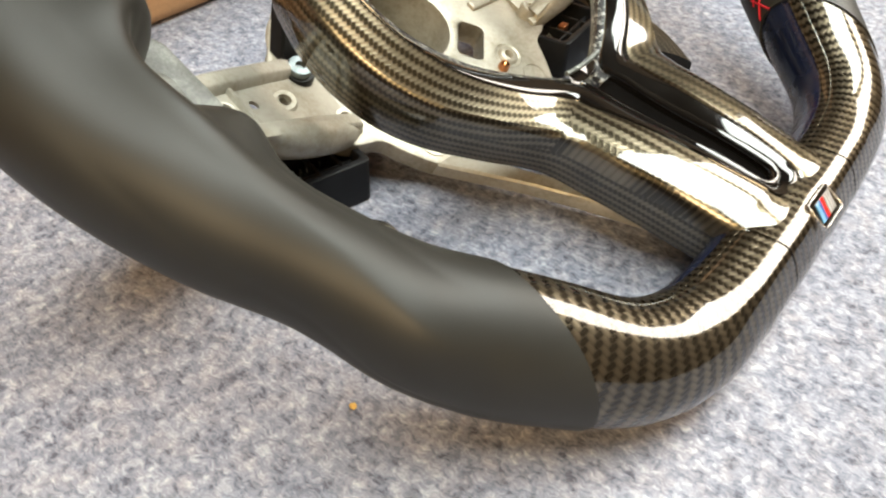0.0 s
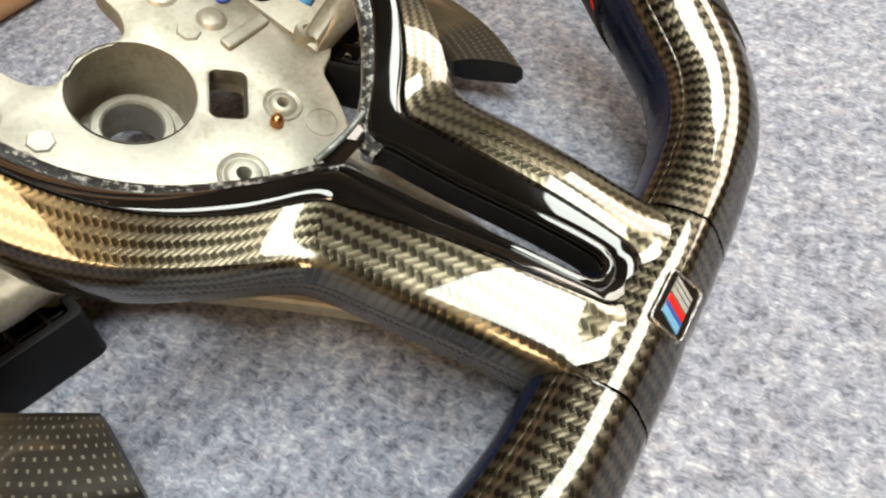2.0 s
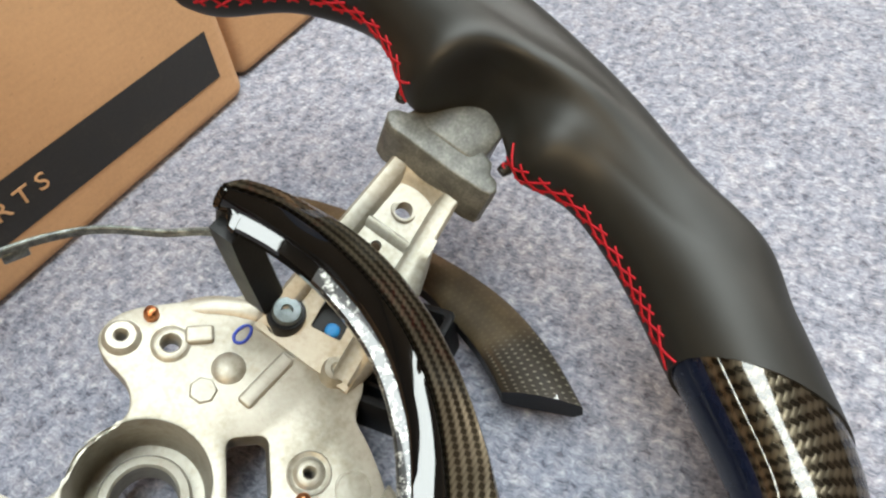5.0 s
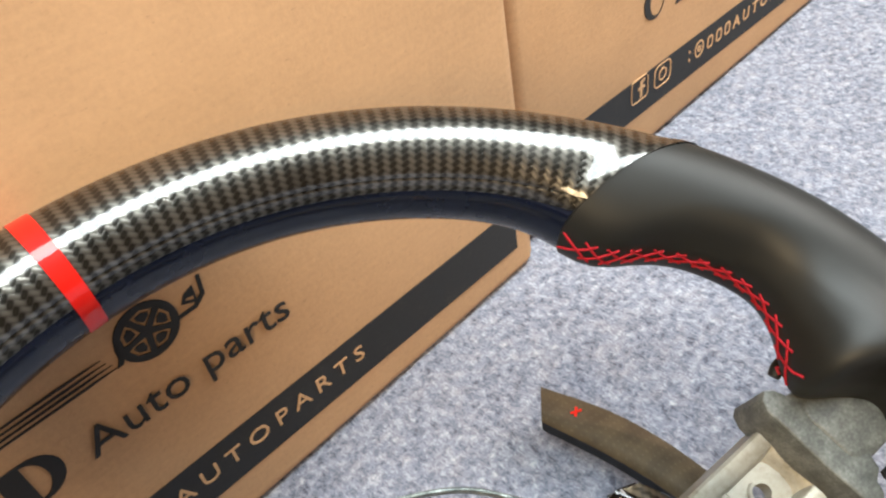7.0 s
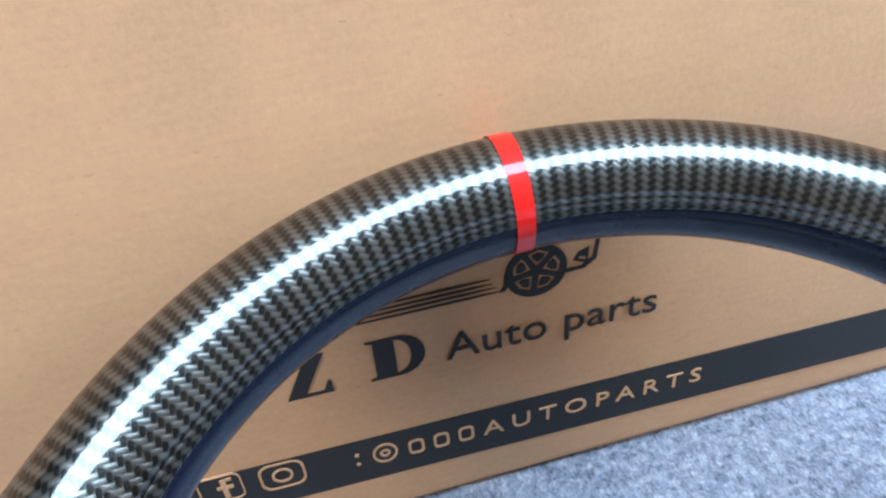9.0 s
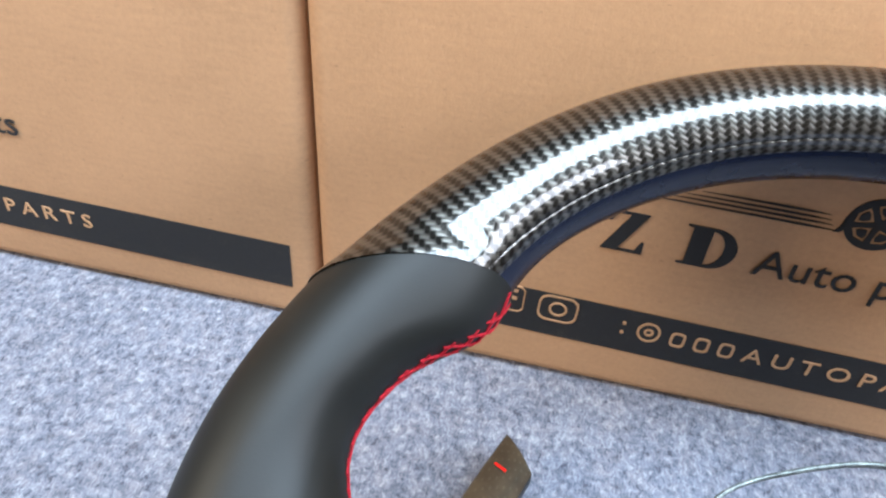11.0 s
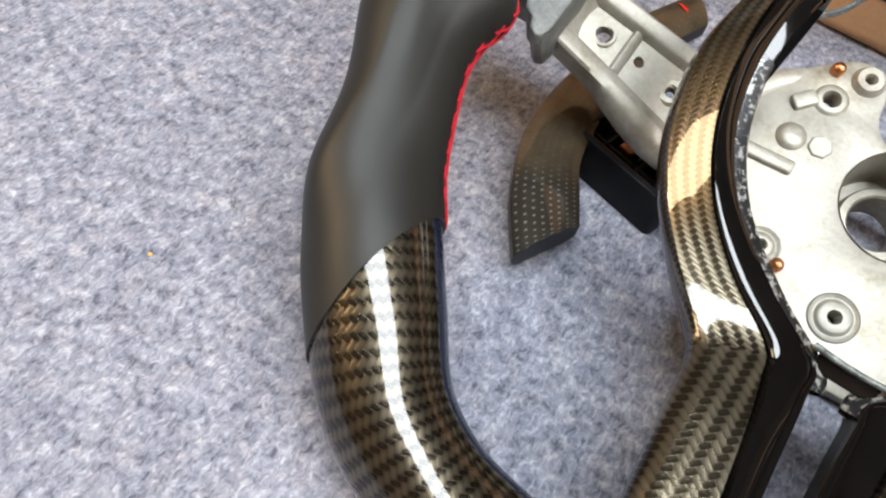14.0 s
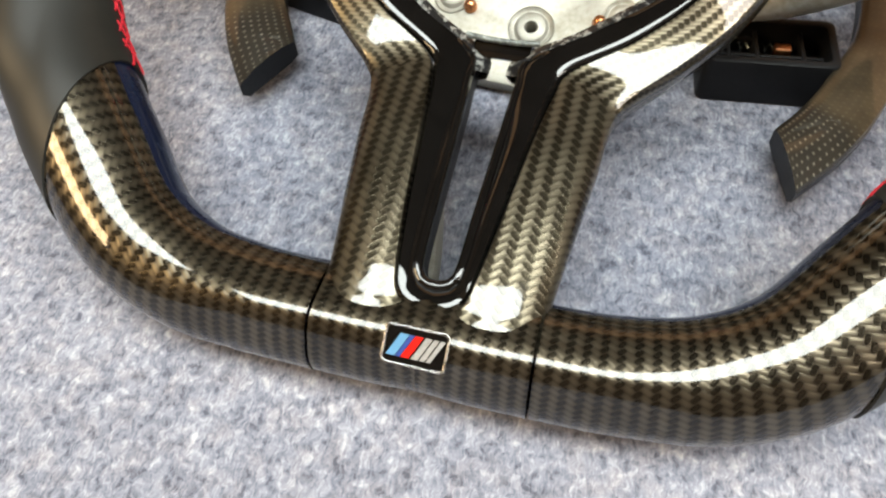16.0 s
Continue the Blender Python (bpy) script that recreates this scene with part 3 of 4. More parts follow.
def rim_piece(first, last, count, grow=0.0, around=40, roll=0.0, span=None, flare=0.0):
    """Rim between two joints, each an angle that depends on phi; its ends roll in. span: a strip from phi to phi."""
    rows, uvs = [], []
    steps = [k / (count - 1) for k in range(count)]
    extra = [(0.0, -roll), *[(s, 0.0) for s in steps], (1.0, -roll)] if roll else [(s, 0.0) for s in steps]
    if span:
        lip = [(0.0, -0.0016), (0.25, -0.0002)]
        turns = [(span[0] + q, h) for q, h in lip] + [(span[0] + (span[1] - span[0]) * q / around, 0.0) for q in range(1, around)] + [(span[1] - q, h) for q, h in reversed(lip)]
    else:
        turns = [(360 * q / around, 0.0) for q in range(around + 1)]
    for s, dip in extra:
        row, uv = [], []
        for phi, sunk in turns:
            a = first(phi) + (last(phi) - first(phi)) * s
            if span or phi < 360:
                near = min(s, 1 - s) * abs(last(phi) - first(phi))
                row.append(rim_point(a, phi, grow + dip + sunk + flare * math.exp(-(near / 2.2) ** 2)))
            s1, s2 = radians(a) * 0.172, radians(phi) * 0.0172
            uv.append(((s1 + s2) * 0.7071, (s2 - s1) * 0.7071))
        rows.append(row)
        uvs.append(uv)
    return grid_mesh(rows, uvs, wrap=not span)


FRONT, EDGE_STRIP, BACK = (-14.0, 143.0), (143.2, 157.8), (157.5, 346.5)


def top_joint(phi):
    return 31.0 - 7.0 * math.cos(radians(phi))


def low_joint(phi, drop=0.0):
    return -47.3 - drop - 6.3 * math.cos(radians(phi))


def seam(phi):
    return -79.6


top = part("upper_rim", rim_piece(top_joint, lambda p: 180 - top_joint(p), 150, span=FRONT, flare=0.0013), CARBON_TOP, wheel, "glossy woven carbon fibre upper rim")
part("rim_back", rim_piece(top_joint, lambda p: 180 - top_joint(p), 110, -0.0004, span=BACK), UNDER, top, "gloss black underside of the rim")
part("edge_strip", rim_piece(top_joint, lambda p: 180 - top_joint(p), 150, -0.0002, 10, span=EDGE_STRIP), CARBON_TOP, top, "narrow carbon strip along the rim's inner edge")
BAND = rim_piece(lambda p: 90.7, lambda p: 92.7, 5, 0.0004, 56, span=(-10.0, 203.0))
part("centre_stripe", BAND, RED, top, "bright red centre stripe")
for side in (0, 1):
    flip = (lambda f: (lambda p: 180 - f(p))) if side else (lambda f: f)
    joint = low_joint if side else (lambda p: low_joint(p, 3.2))
    part("leather_grip", rim_piece(flip(joint), flip(top_joint), 100, 0.0007, 108, 0.003), LEATHER, wheel, "smooth black leather grip")
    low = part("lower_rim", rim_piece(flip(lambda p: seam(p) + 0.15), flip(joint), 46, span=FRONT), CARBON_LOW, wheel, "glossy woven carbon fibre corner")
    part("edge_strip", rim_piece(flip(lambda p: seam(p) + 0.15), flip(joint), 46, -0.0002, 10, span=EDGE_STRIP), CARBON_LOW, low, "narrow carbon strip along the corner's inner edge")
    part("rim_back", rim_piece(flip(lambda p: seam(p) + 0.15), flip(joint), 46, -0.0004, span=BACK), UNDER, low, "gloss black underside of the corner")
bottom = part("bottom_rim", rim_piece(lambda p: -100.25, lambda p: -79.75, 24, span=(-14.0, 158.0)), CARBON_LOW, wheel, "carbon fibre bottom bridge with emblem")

part("rim_back", rim_piece(lambda p: -100.25, lambda p: -79.75, 24, -0.0004, span=BACK), UNDER, bottom, "gloss black underside of the bridge")


# ---- red cross stitching ----
def stitching(side, a0, a1):
    bits = []
    n = int((a1 - a0) / 2.6)
    for k in range(n):
        for lean in (0, 1):
            p = []
            for s in range(5):
                f = s / 4
                phi = (178.0 if a0 > 0 else 179.5) + (20.0 * f if lean else 20.0 * (1 - f))
                a = a0 + (a1 - a0) * (k + f * 1.5 - 0.25 + 0.04 * math.sin(k * 7.1 + lean)) / n
                p.append(rim_point(180 - a if side else a, phi, 0.0008 + 0.0003 * math.sin(math.pi * f)))
            bits.append(tube(p, 0.00045, 5))
    return joined(*bits)


for ob in [o for o in bpy.data.objects if o.name.startswith("leather_grip")]:
    side = 0 if ob.name == "leather_grip" else 1
    for a0, a1 in ((4.0, 37.0), (-40.5 if side else -43.5, -13.0)):
        tagged(part("stitching", stitching(side, a0, a1), THREAD, ob, "red crossed hand stitching", 60), kind="stuff")

# ---- carbon trim with gloss inlay ----
EDGE = [(0.0735, 0.0245, -0.001), (0.0790, 0.0120, -0.003), (0.0830, -0.0120, -0.0065), (0.0790, -0.0360, -0.0095), (0.0690, -0.0560, -0.0105), (0.0545, -0.0740, -0.009), (0.0410, -0.0880, -0.008),
        (0.0368, -0.0970, -0.005), (0.0355, -0.1120, 0.000), (0.0335, -0.1300, 0.0054), (0.0312, -0.1500, 0.0102), (0.0308, -0.1570, 0.0125), (0.0308, -0.1620, 0.0144), (0.0308, -0.1670, 0.0158)]
RIDGE = [(0.0672, 0.0272, 0.0012), (0.0715, 0.0100, 0.0030), (0.0715, -0.0120, 0.0015), (0.0665, -0.0340, -0.0015), (0.0560, -0.0530, -0.0045), (0.0400, -0.0690, -0.0070), (0.0225, -0.0810, -0.0085),
         (0.0190, -0.0900, -0.006), (0.0165, -0.1070, 0.001), (0.0138, -0.1300, 0.0085), (0.0110, -0.1505, 0.0138), (0.0090, -0.1575, 0.0145), (0.0045, -0.1605, 0.0146), (0.0, -0.1615, 0.0145)]
INSIDE = [(0.0632, 0.0272, -0.003), (0.0658, 0.0080, -0.0025), (0.0655, -0.0120, -0.0045), (0.0596, -0.0330, -0.0065), (0.0468, -0.0512, -0.0085), (0.0270, -0.0667, -0.0100), (0.0088, -0.0780, -0.0110),
          (0.0072, -0.0890, -0.008), (0.0066, -0.1070, -0.003), (0.0060, -0.1300, 0.0050), (0.0055, -0.1475, 0.0098), (0.0040, -0.1520, 0.0104), (0.0020, -0.1535, 0.0106), (0.0, -0.1540, 0.0106)]
N_TRIM = 120
EDGE, RIDGE, INSIDE = ([(u, v * 0.987, w - 0.001) for u, v, w in k] for k in (EDGE, RIDGE, INSIDE))
edge, ridge, inside = (smooth_line(k, N_TRIM) for k in (EDGE, RIDGE, INSIDE))


def trim_rows(section):
    return [[Vector(p) for p in section(edge[k], ridge[k], inside[k], k / (N_TRIM - 1))] for k in range(N_TRIM)]


# the woven face across: share of its width, rise
CROWN = [tuple(p) for p in smooth_line([(0.02, 0.0002), (0.12, 0.0007), (0.35, 0.0014), (0.60, 0.0015), (0.80, 0.0009), (0.93, -0.0003)], 14)]


def carbon_section(e, r, i, f):
    deep = 0.026 * min(1.0, (1 - f) * 6 + 0.15) * min(1.0, f * 10 + 0.35)
    out = (e - r) / max(1e-6, np.linalg.norm((e - r)[:2]))
    out[2] = 0
    down = np.array((0, 0, 1.0))
    swell = 1.0 - 0.90 * (1 - ease((f - 0.42) / 0.08))
    face = [r + (e - r) * t + down * h * swell for t, h in CROWN]
    return [r - down * 0.003, r - down * 0.0006, *face,
            e - down * 0.0014, e + out * 0.0006 - down * 0.0035, e + out * 0.0005 - down * deep * 0.36]


def back_section(e, r, i, f):
    deep = 0.026 * min(1.0, (1 - f) * 6 + 0.15) * min(1.0, f * 10 + 0.35)
    out = (e - r) / max(1e-6, np.linalg.norm((e - r)[:2]))
    out[2] = 0
    down = np.array((0, 0, 1.0))
    return [e - out * 0.0012 - down * deep * 0.34, e - down * deep * 0.36, e - out * 0.0002 - down * deep * 0.60, e - out * 0.003 - down * deep, e - out * 0.006 - down * deep]


def gloss_section(e, r, i, f):
    to = i - r
    flat = np.array((to[0], to[1], 0)) / max(1e-6, np.linalg.norm(to[:2]))
    down = np.array((0, 0, 1.0))
    dome = 1.0 - 0.70 * (1 - ease((f - 0.40) / 0.12))
    return [r - down * 0.004, r + flat * 0.0004 - down * 0.0012, r + flat * 0.0012 - down * 0.0004, r + to * 0.15 + down * 0.0007 * dome, r + to * 0.32 + down * 0.0012 * dome, r + to * 0.55 + down * 0.0015 * dome, r + to * 0.8 + down * 0.0010 * dome, i - flat * 0.0006 + down * 0.0004, i - down * 0.0004, i + flat * 0.0002 - down * 0.003]


def wall_section(e, r, i, f):
    down = np.array((0, 0, 1.0))
    deep = 0.012 - 0.001 * ease((f - 0.44) / 0.1)
    return [i - down * 0.0028, i - down * (0.0028 + deep) / 2, i - down * deep]


def lip_section(e, r, i, f):
    to = i - r
    flat = np.array((to[0], to[1], 0)) / max(1e-6, np.linalg.norm(to[:2]))
    down = np.array((0, 0, 1.0))
    return [i - down * 0.0006, i + flat * 0.0010 - down * 0.0008, i + flat * 0.0038 - down * 0.0020, i + flat * 0.0044 - down * 0.0032, i + flat * 0.0030 - down * 0.008, i - flat * 0.001 - down * 0.009]


def both(rows):
    """The rows and their mirror image, with UVs in metres along and across."""
    uvs, along = [], 0.0
    for k, row in enumerate(rows):
        along += (row[-2] - rows[max(k - 1, 0)][-2]).length
        across, line = 0.0, []
        for q, p in enumerate(row):
            across += (p - row[max(q - 1, 0)]).length
            line.append(((along + across) * 0.92, (along - across) * 0.92))
        uvs.append(line)
    return grid_mesh(rows, uvs), mirrored(grid_mesh(rows, uvs))


carbon_rows = trim_rows(carbon_section)
KINK = 58
legs = grid_mesh(carbon_rows[KINK:], [[((p.x - p.y) * 0.7071, (-p.x - p.y) * 0.7071) for p in row] for row in carbon_rows[KINK:]])
other = grid_mesh(carbon_rows[KINK:], [[((p.x - p.y) * 0.7071, (-p.x - p.y) * 0.7071) for p in row] for row in carbon_rows[KINK:]])
trim_bm = joined(*both(carbon_rows[:KINK + 1]), legs, mirrored(other))
bmesh.ops.remove_doubles(trim_bm, verts=trim_bm.verts, dist=0.00005)
trim = part("spoke_trim", trim_bm, CARBON, wheel, "glossy carbon fibre trim of the lower spokes", 35)
for bm in both(trim_rows(back_section)):
    part("trim_side", bm, CARBON, trim, "woven carbon outer side of the trim", 40)
gloss_bm = joined(*both(trim_rows(gloss_section)))
bmesh.ops.remove_doubles(gloss_bm, verts=gloss_bm.verts, dist=0.00005)
part("inlay", gloss_bm, GLOSS, trim, "gloss black inlay round the slot", 40)
for bm in both(trim_rows(wall_section)):
    part("slot_wall", bm, PLASTIC, trim, "matt black inner wall of the trim", 40)
for first, last, name, mat, tag in ((16, 62, "inner_lip", LIP, "scuffed silver inner lip"), (4, 17, "upper_lip", GLOSS, "gloss black inner lip near the tip")):
    for bm in both(trim_rows(lip_section)[first:last]):
        part(name, bm, mat, trim, tag, 40)
first = [list(reversed(trim_rows(lip_section)[4])), list(reversed(trim_rows(gloss_section)[0])), trim_rows(carbon_section)[0], trim_rows(back_section)[0]]
outline = [p for line in first for p in line]
middle = sum(outline, Vector((0, 0, 0))) / len(outline)
tip_rows = [[middle + (p - middle) * k + Vector((-0.0006, rise, 0)) for p in outline] for k, rise in ((1.0, -0.0012), (1.0, 0.0002), (0.94, 0.0010), (0.75, 0.0014), (0.05, 0.0016))]
for bm in (grid_mesh(tip_rows, wrap=True), mirrored(grid_mesh(tip_rows, wrap=True))):
    part("tip", bm, GLOSS, trim, "black closed tip of the trim", 40)
lip_half = [Vector(p) for p in inside[56:]]
lip_path = [p + Vector((0.0006, 0, 0.0006)) for p in lip_half[:-1]] + [Vector((-p.x - 0.0006, p.y, p.z + 0.0006)) for p in reversed(lip_half)]
part("slot_lip", tube(lip_path, lambda f: 0.0006 + 0.0012 * math.sin(math.pi * f) ** 0.5, 10), GLOSS, trim, "rounded gloss black lip round the slot", 60)

# ---- emblem ----
EM = pose(0, -0.1688, 0.0168, 6.0, 0, 0)
em = part("emblem", plate(rounded(0, 0, 0.0176, 0.0106, 0.0016), -0.001, 0.0011, [rounded(0, 0, 0.0162, 0.0092, 0.0011)], 0.0002), CHROME, wheel, "chrome framed sport emblem", m=EM)
part("field", plate(rounded(0, 0, 0.0164, 0.0094, 0.0011), -0.001, 0.0006), GLOSS, em)
for x, mat, w in ((-0.0058, STRIPE_LIGHT, 0.0024), (-0.0032, STRIPE_DARK, 0.0012), (-0.0018, RED, 0.0022), (0.0010, SILVER, 0.0018), (0.0032, SILVER, 0.0014), (0.0050, SILVER, 0.0012)):
    part("stripe", plate([(x - 0.0016, -0.0030), (x + w - 0.0016, -0.0030), (x + w + 0.0014, 0.0030), (x + 0.0014, 0.0030)], 0, 0.0010), mat, em, smooth=0)

# ---- hub casting ----
HUB_HALF = [(0.0, 0.0235), (0.010, 0.0208), (0.0165, 0.0215), (0.0215, 0.028), (0.0240, 0.040), (0.0300, 0.0455), (0.0400, 0.0438), (0.0520, 0.0335), (0.0600, 0.0250), (0.0700, 0.0160), (0.0735, 0.004),
            (0.0725, -0.0250), (0.0660, -0.0330), (0.0560, -0.0370), (0.0510, -0.0460), (0.0420, -0.0590), (0.0320, -0.0635), (0.0180, -0.0665), (0.0, -0.0675)]
hub_line = [tuple(p) for p in smooth_line(HUB_HALF, 60)]
hub_outline = hub_line + [(-x, y) for x, y in reversed(hub_line[1:-1])]
Z_HUB = -0.0622
SQUARE = rounded(0.0224, -0.0196, 0.0205, 0.0128, 0.0030, radians(41))
hub_holes = [ring_pts(0, 0.0025, 0.0206, 48), SQUARE]
for s in (1, -1):
    for x, y, r in ((0.0316, 0.0387, 0.0019), (0.0392, 0.0256, 0.0028), (0.0325, -0.0355, 0.0018), (0.0640, -0.0222, 0.0016)):
        hub_holes.append(ring_pts(s * x, y, r, 16))
hub_holes.append(ring_pts(0, -0.0443, 0.0022, 16))
hub = part("hub", plate(hub_outline, Z_HUB - 0.008, Z_HUB, hub_holes, 0.0009), METAL, wheel, "pale cast aluminium hub plate", 35, Matrix.Translation((0, -0.0016, 0)))
part("hub_cup", lathe([(0.0207, 0.0005), (0.0204, -0.002), (0.0197, -0.024), (0.0186, -0.0262), (0.0148, -0.0265), (0.0144, -0.0215), (0.0138, -0.0205), (0.0112, -0.0200), (0.0104, -0.0210), (0.0102, -0.038)], (0, 0.0025, Z_HUB), 48), METAL, hub, "splined centre bore of the hub", 35)


def boss(x, y, outer, hole, high):
    return part("boss", lathe([(outer + 0.0012, -0.0005), (outer, high * 0.7), (outer - 0.0006, high), (hole + 0.0005, high), (hole, high - 0.0006), (hole, -0.008)], (x, y, Z_HUB), 28), METAL, hub, smooth=40)


for s in (1, -1):
    boss(s * 0.0316, 0.0387, 0.0052, 0.0019, 0.0026)
    boss(s * 0.0392, 0.0256, 0.0056, 0.0030, 0.0012)
    boss(s * 0.0325, -0.0355, 0.0044, 0.0018, 0.0016)
    boss(s * 0.0640, -0.0222, 0.0046, 0.0016, 0.0050)
    part("well", lathe([(0.0072, 0.0003), (0.0068, 0.0006), (0.0062, 0.0003), (0.0050, -0.0002)], (s * 0.0325, -0.0355, Z_HUB), 28), METAL, hub)
    for x, y in ((0.0430, 0.0370), (0.0246, -0.0390)):
        part("copper_stud", lathe([(0.0001, 0.0042), (0.0012, 0.0040), (0.0021, 0.0032), (0.0025, 0.0018), (0.0026, -0.001)], (s * x, y, Z_HUB), 20), COPPER, hub, "small copper stud")
    part("cast_dome", lathe([(0.0001, 0.0020), (0.003, 0.0018), (0.0048, 0.0012), (0.0058, -0.0004)], (s * 0.0440, 0.0060, Z_HUB), 24), METAL, hub)
    part("cast_dome", lathe([(0.0001, 0.0009), (0.0040, 0.0009), (0.0048, -0.0004)], (s * 0.0335, 0.0075, Z_HUB), 7), METAL, hub)
    part("cast_rib", plate(rounded(s * 0.0480, -0.0060, 0.0215, 0.0052, 0.0012, radians(-s * 4)), Z_HUB - 0.001, Z_HUB + 0.0022, bevel=0.0008), METAL, hub)
    part("cast_rib", plate(rounded(s * 0.0470, 0.0205, 0.0090, 0.0060, 0.0012, radians(-s * 48)), Z_HUB - 0.001, Z_HUB + 0.0022, bevel=0.0008), METAL, hub)
    ridge_line = smooth_line([(s * x, y, Z_HUB + z) for x, y, z in ((0.0490, 0.0330, -0.0030), (0.0545, 0.0280, -0.0016), (0.0600, 0.0215, -0.0012), (0.0645, 0.0130, -0.0010), (0.0680, 0.0020, -0.0012), (0.0690, -0.0120, -0.0026))], 26)
    part("cast_ridge", tube(ridge_line, lambda f: 0.0024 - 0.0010 * abs(2 * f - 1) ** 3, 10, 1.7), METAL, hub)
    part("cast_ring", lathe([(0.0064, -0.0004), (0.0062, 0.0005), (0.0054, 0.0005), (0.0052, -0.0004)], (s * 0.0370, -0.0500, Z_HUB), 24), METAL, hub)
boss(0, -0.0443, 0.0058, 0.0022, 0.0014)
part("well", lathe([(0.0088, 0.0003), (0.0084, 0.0007), (0.0078, 0.0003), (0.0064, -0.0002)], (0, -0.0443, Z_HUB), 28), METAL, hub)
mark_line = [(0.0551 + 0.0036 * math.cos(a) * (1.2 if math.cos(a) > 0 else 0.8), 0.0100 + 0.0022 * math.sin(a), Z_HUB + 0.0006) for a in np.linspace(0.3, 6.6, 26)]
part("pen_mark", tube(mark_line, 0.00055, 6), INK_BLUE, hub, "blue marker loop")
part("square_well", grid_mesh([[(x, y, Z_HUB) for x, y in SQUARE], [(x, y, Z_HUB - 0.012) for x, y in SQUARE]], wrap=True), METAL, hub)


# ---- side spokes ----
def arm_top(u, v):
    f = (abs(u) - 0.062) / 0.073
    return -0.0560 + 0.0325 * min(1.0, max(0.0, f)) ** 0.9


for s in (1, -1):
    outline = [(s * 0.060, 0.0075), (s * 0.085, 0.0050), (s * 0.110, 0.0038), (s * 0.138, 0.0032), (s * 0.138, -0.0232), (s * 0.110, -0.0250), (s * 0.085, -0.0280), (s * 0.060, -0.0310)]
    holes = [ring_pts(s * 0.1160, -0.0103, 0.0030, 18), ring_pts(s * 0.1015, -0.0098, 0.0020, 14), ring_pts(s * 0.0870, -0.0108, 0.0021, 14), rounded(s * 0.0758, -0.0130, 0.0104, 0.0112, 0.0008, radians(s * 8))]
    if s < 0:
        holes = holes[:3]
    bm = plate(outline, -0.0060, -0.0042, holes, 0.0)
    bmesh.ops.subdivide_edges(bm, edges=bm.edges[:], cuts=1)
    for v in bm.verts:
        v.co.z += arm_top(v.co.x, v.co.y)
    arm = part("side_spoke", bm, METAL, wheel, "bare cast aluminium side spoke", 40)
    for y0, y1 in ((0.0, 1.0), (1.0, 0.0)):
        pts = []
        for k in range(20):
            u = 0.061 + 0.077 * k / 19
            top_v = 0.0075 + (0.0032 - 0.0075) * (u - 0.060) / 0.078
            low_v = -0.0310 + (-0.0232 + 0.0310) * (u - 0.060) / 0.078
            pts.append((s * u, top_v if y0 else low_v, arm_top(u, 0)))
        rows = []
        for x, y, z in pts:
            inn = -1 if y0 else 1
            rows.append([(x, y, z - 0.013), (x, y, z - 0.001), (x, y + inn * 0.0010, z), (x, y + inn * 0.0054, z), (x, y + inn * 0.0064, z - 0.0008), (x, y + inn * 0.0078, z - 0.0048), (x, y + inn * 0.0078, z - 0.007)])
        part("rail", grid_mesh(rows), METAL, arm, smooth=40)
    root = []
    for k in range(22):
        u = 0.060 + 0.052 * k / 21
        low_v = -0.0310 + 0.0078 * (u - 0.060) / 0.078
        out = 0.0062 * math.sin(math.pi * k / 21) ** 0.8
        z = arm_top(u, 0) - 0.006 * max(0.0, 1 - k / 6) ** 2
        root.append([(s * u, low_v + 0.0030, z + 0.0004), (s * u, low_v - 0.0005, z + 0.0006), (s * u, low_v - out * 0.55, z - 0.0010), (s * u, low_v - out * 0.90, z - 0.0042), (s * u, low_v - out, z - 0.0085), (s * u, low_v - out * 0.7, z - 0.0125), (s * u, low_v + 0.002, z - 0.0135)])
    part("spoke_root", grid_mesh(root), METAL, arm, "rounded cast root of the spoke", 60)
    end = []
    for u, w in ((0.1230, -0.0050), (0.1252, -0.0030), (0.1268, -0.0006), (0.1280, 0.0), (0.1345, 0.0), (0.1358, -0.0010), (0.1362, -0.0120)):
        bow = 0.0035 * max(0.0, (0.1290 - u) / 0.006)
        end.append([(s * (u - bow * (abs(d) / 0.0125) ** 2), -0.0100 + d, arm_top(u, 0) + w) for d in np.linspace(-0.0125, 0.0125, 11)])
    part("end_wall", grid_mesh(end), METAL, arm, smooth=50)
    part("hole_collar", lathe([(0.0046, -0.0005), (0.0042, 0.0002), (0.0034, 0.0002), (0.0031, -0.0004), (0.0030, -0.004)], (s * 0.1160, -0.0103, arm_top(0.116, 0) - 0.0040), 24), METAL, arm)
    part("hole_collar", lathe([(0.0052, -0.0005), (0.0044, 0.0008), (0.0026, 0.0008), (0.0021, -0.004)], (s * 0.0870, -0.0108, arm_top(0.087, 0) - 0.0040), 24), METAL, arm)
    step = [[(s * u, -0.0105 + d, arm_top(u, 0) - 0.0045 + h) for d in (-0.0085, -0.004, 0.004, 0.0085)] for u, h in ((0.1045, 0.0), (0.1060, 0.0022), (0.1075, 0.0022), (0.1090, 0.0))]
    part("web", grid_mesh(step), METAL, arm)
    # grey rubber core between spoke and grip
    collar = [(0.1268, 0.0075), (0.1285, 0.0110), (0.1312, 0.0122), (0.1335, 0.0105), (0.1348, 0.0068), (0.1385, 0.0050), (0.1400, -0.0010), (0.1398, -0.0200), (0.1375, -0.0262), (0.1340, -0.0278), (0.1326, -0.0312), (0.1300, -0.0330), (0.1275, -0.0320), (0.1264, -0.0280), (0.1262, -0.0100)]
    bm = plate([(s * x, y) for x, y in collar], -0.0335, -0.0145, bevel=0.0007)
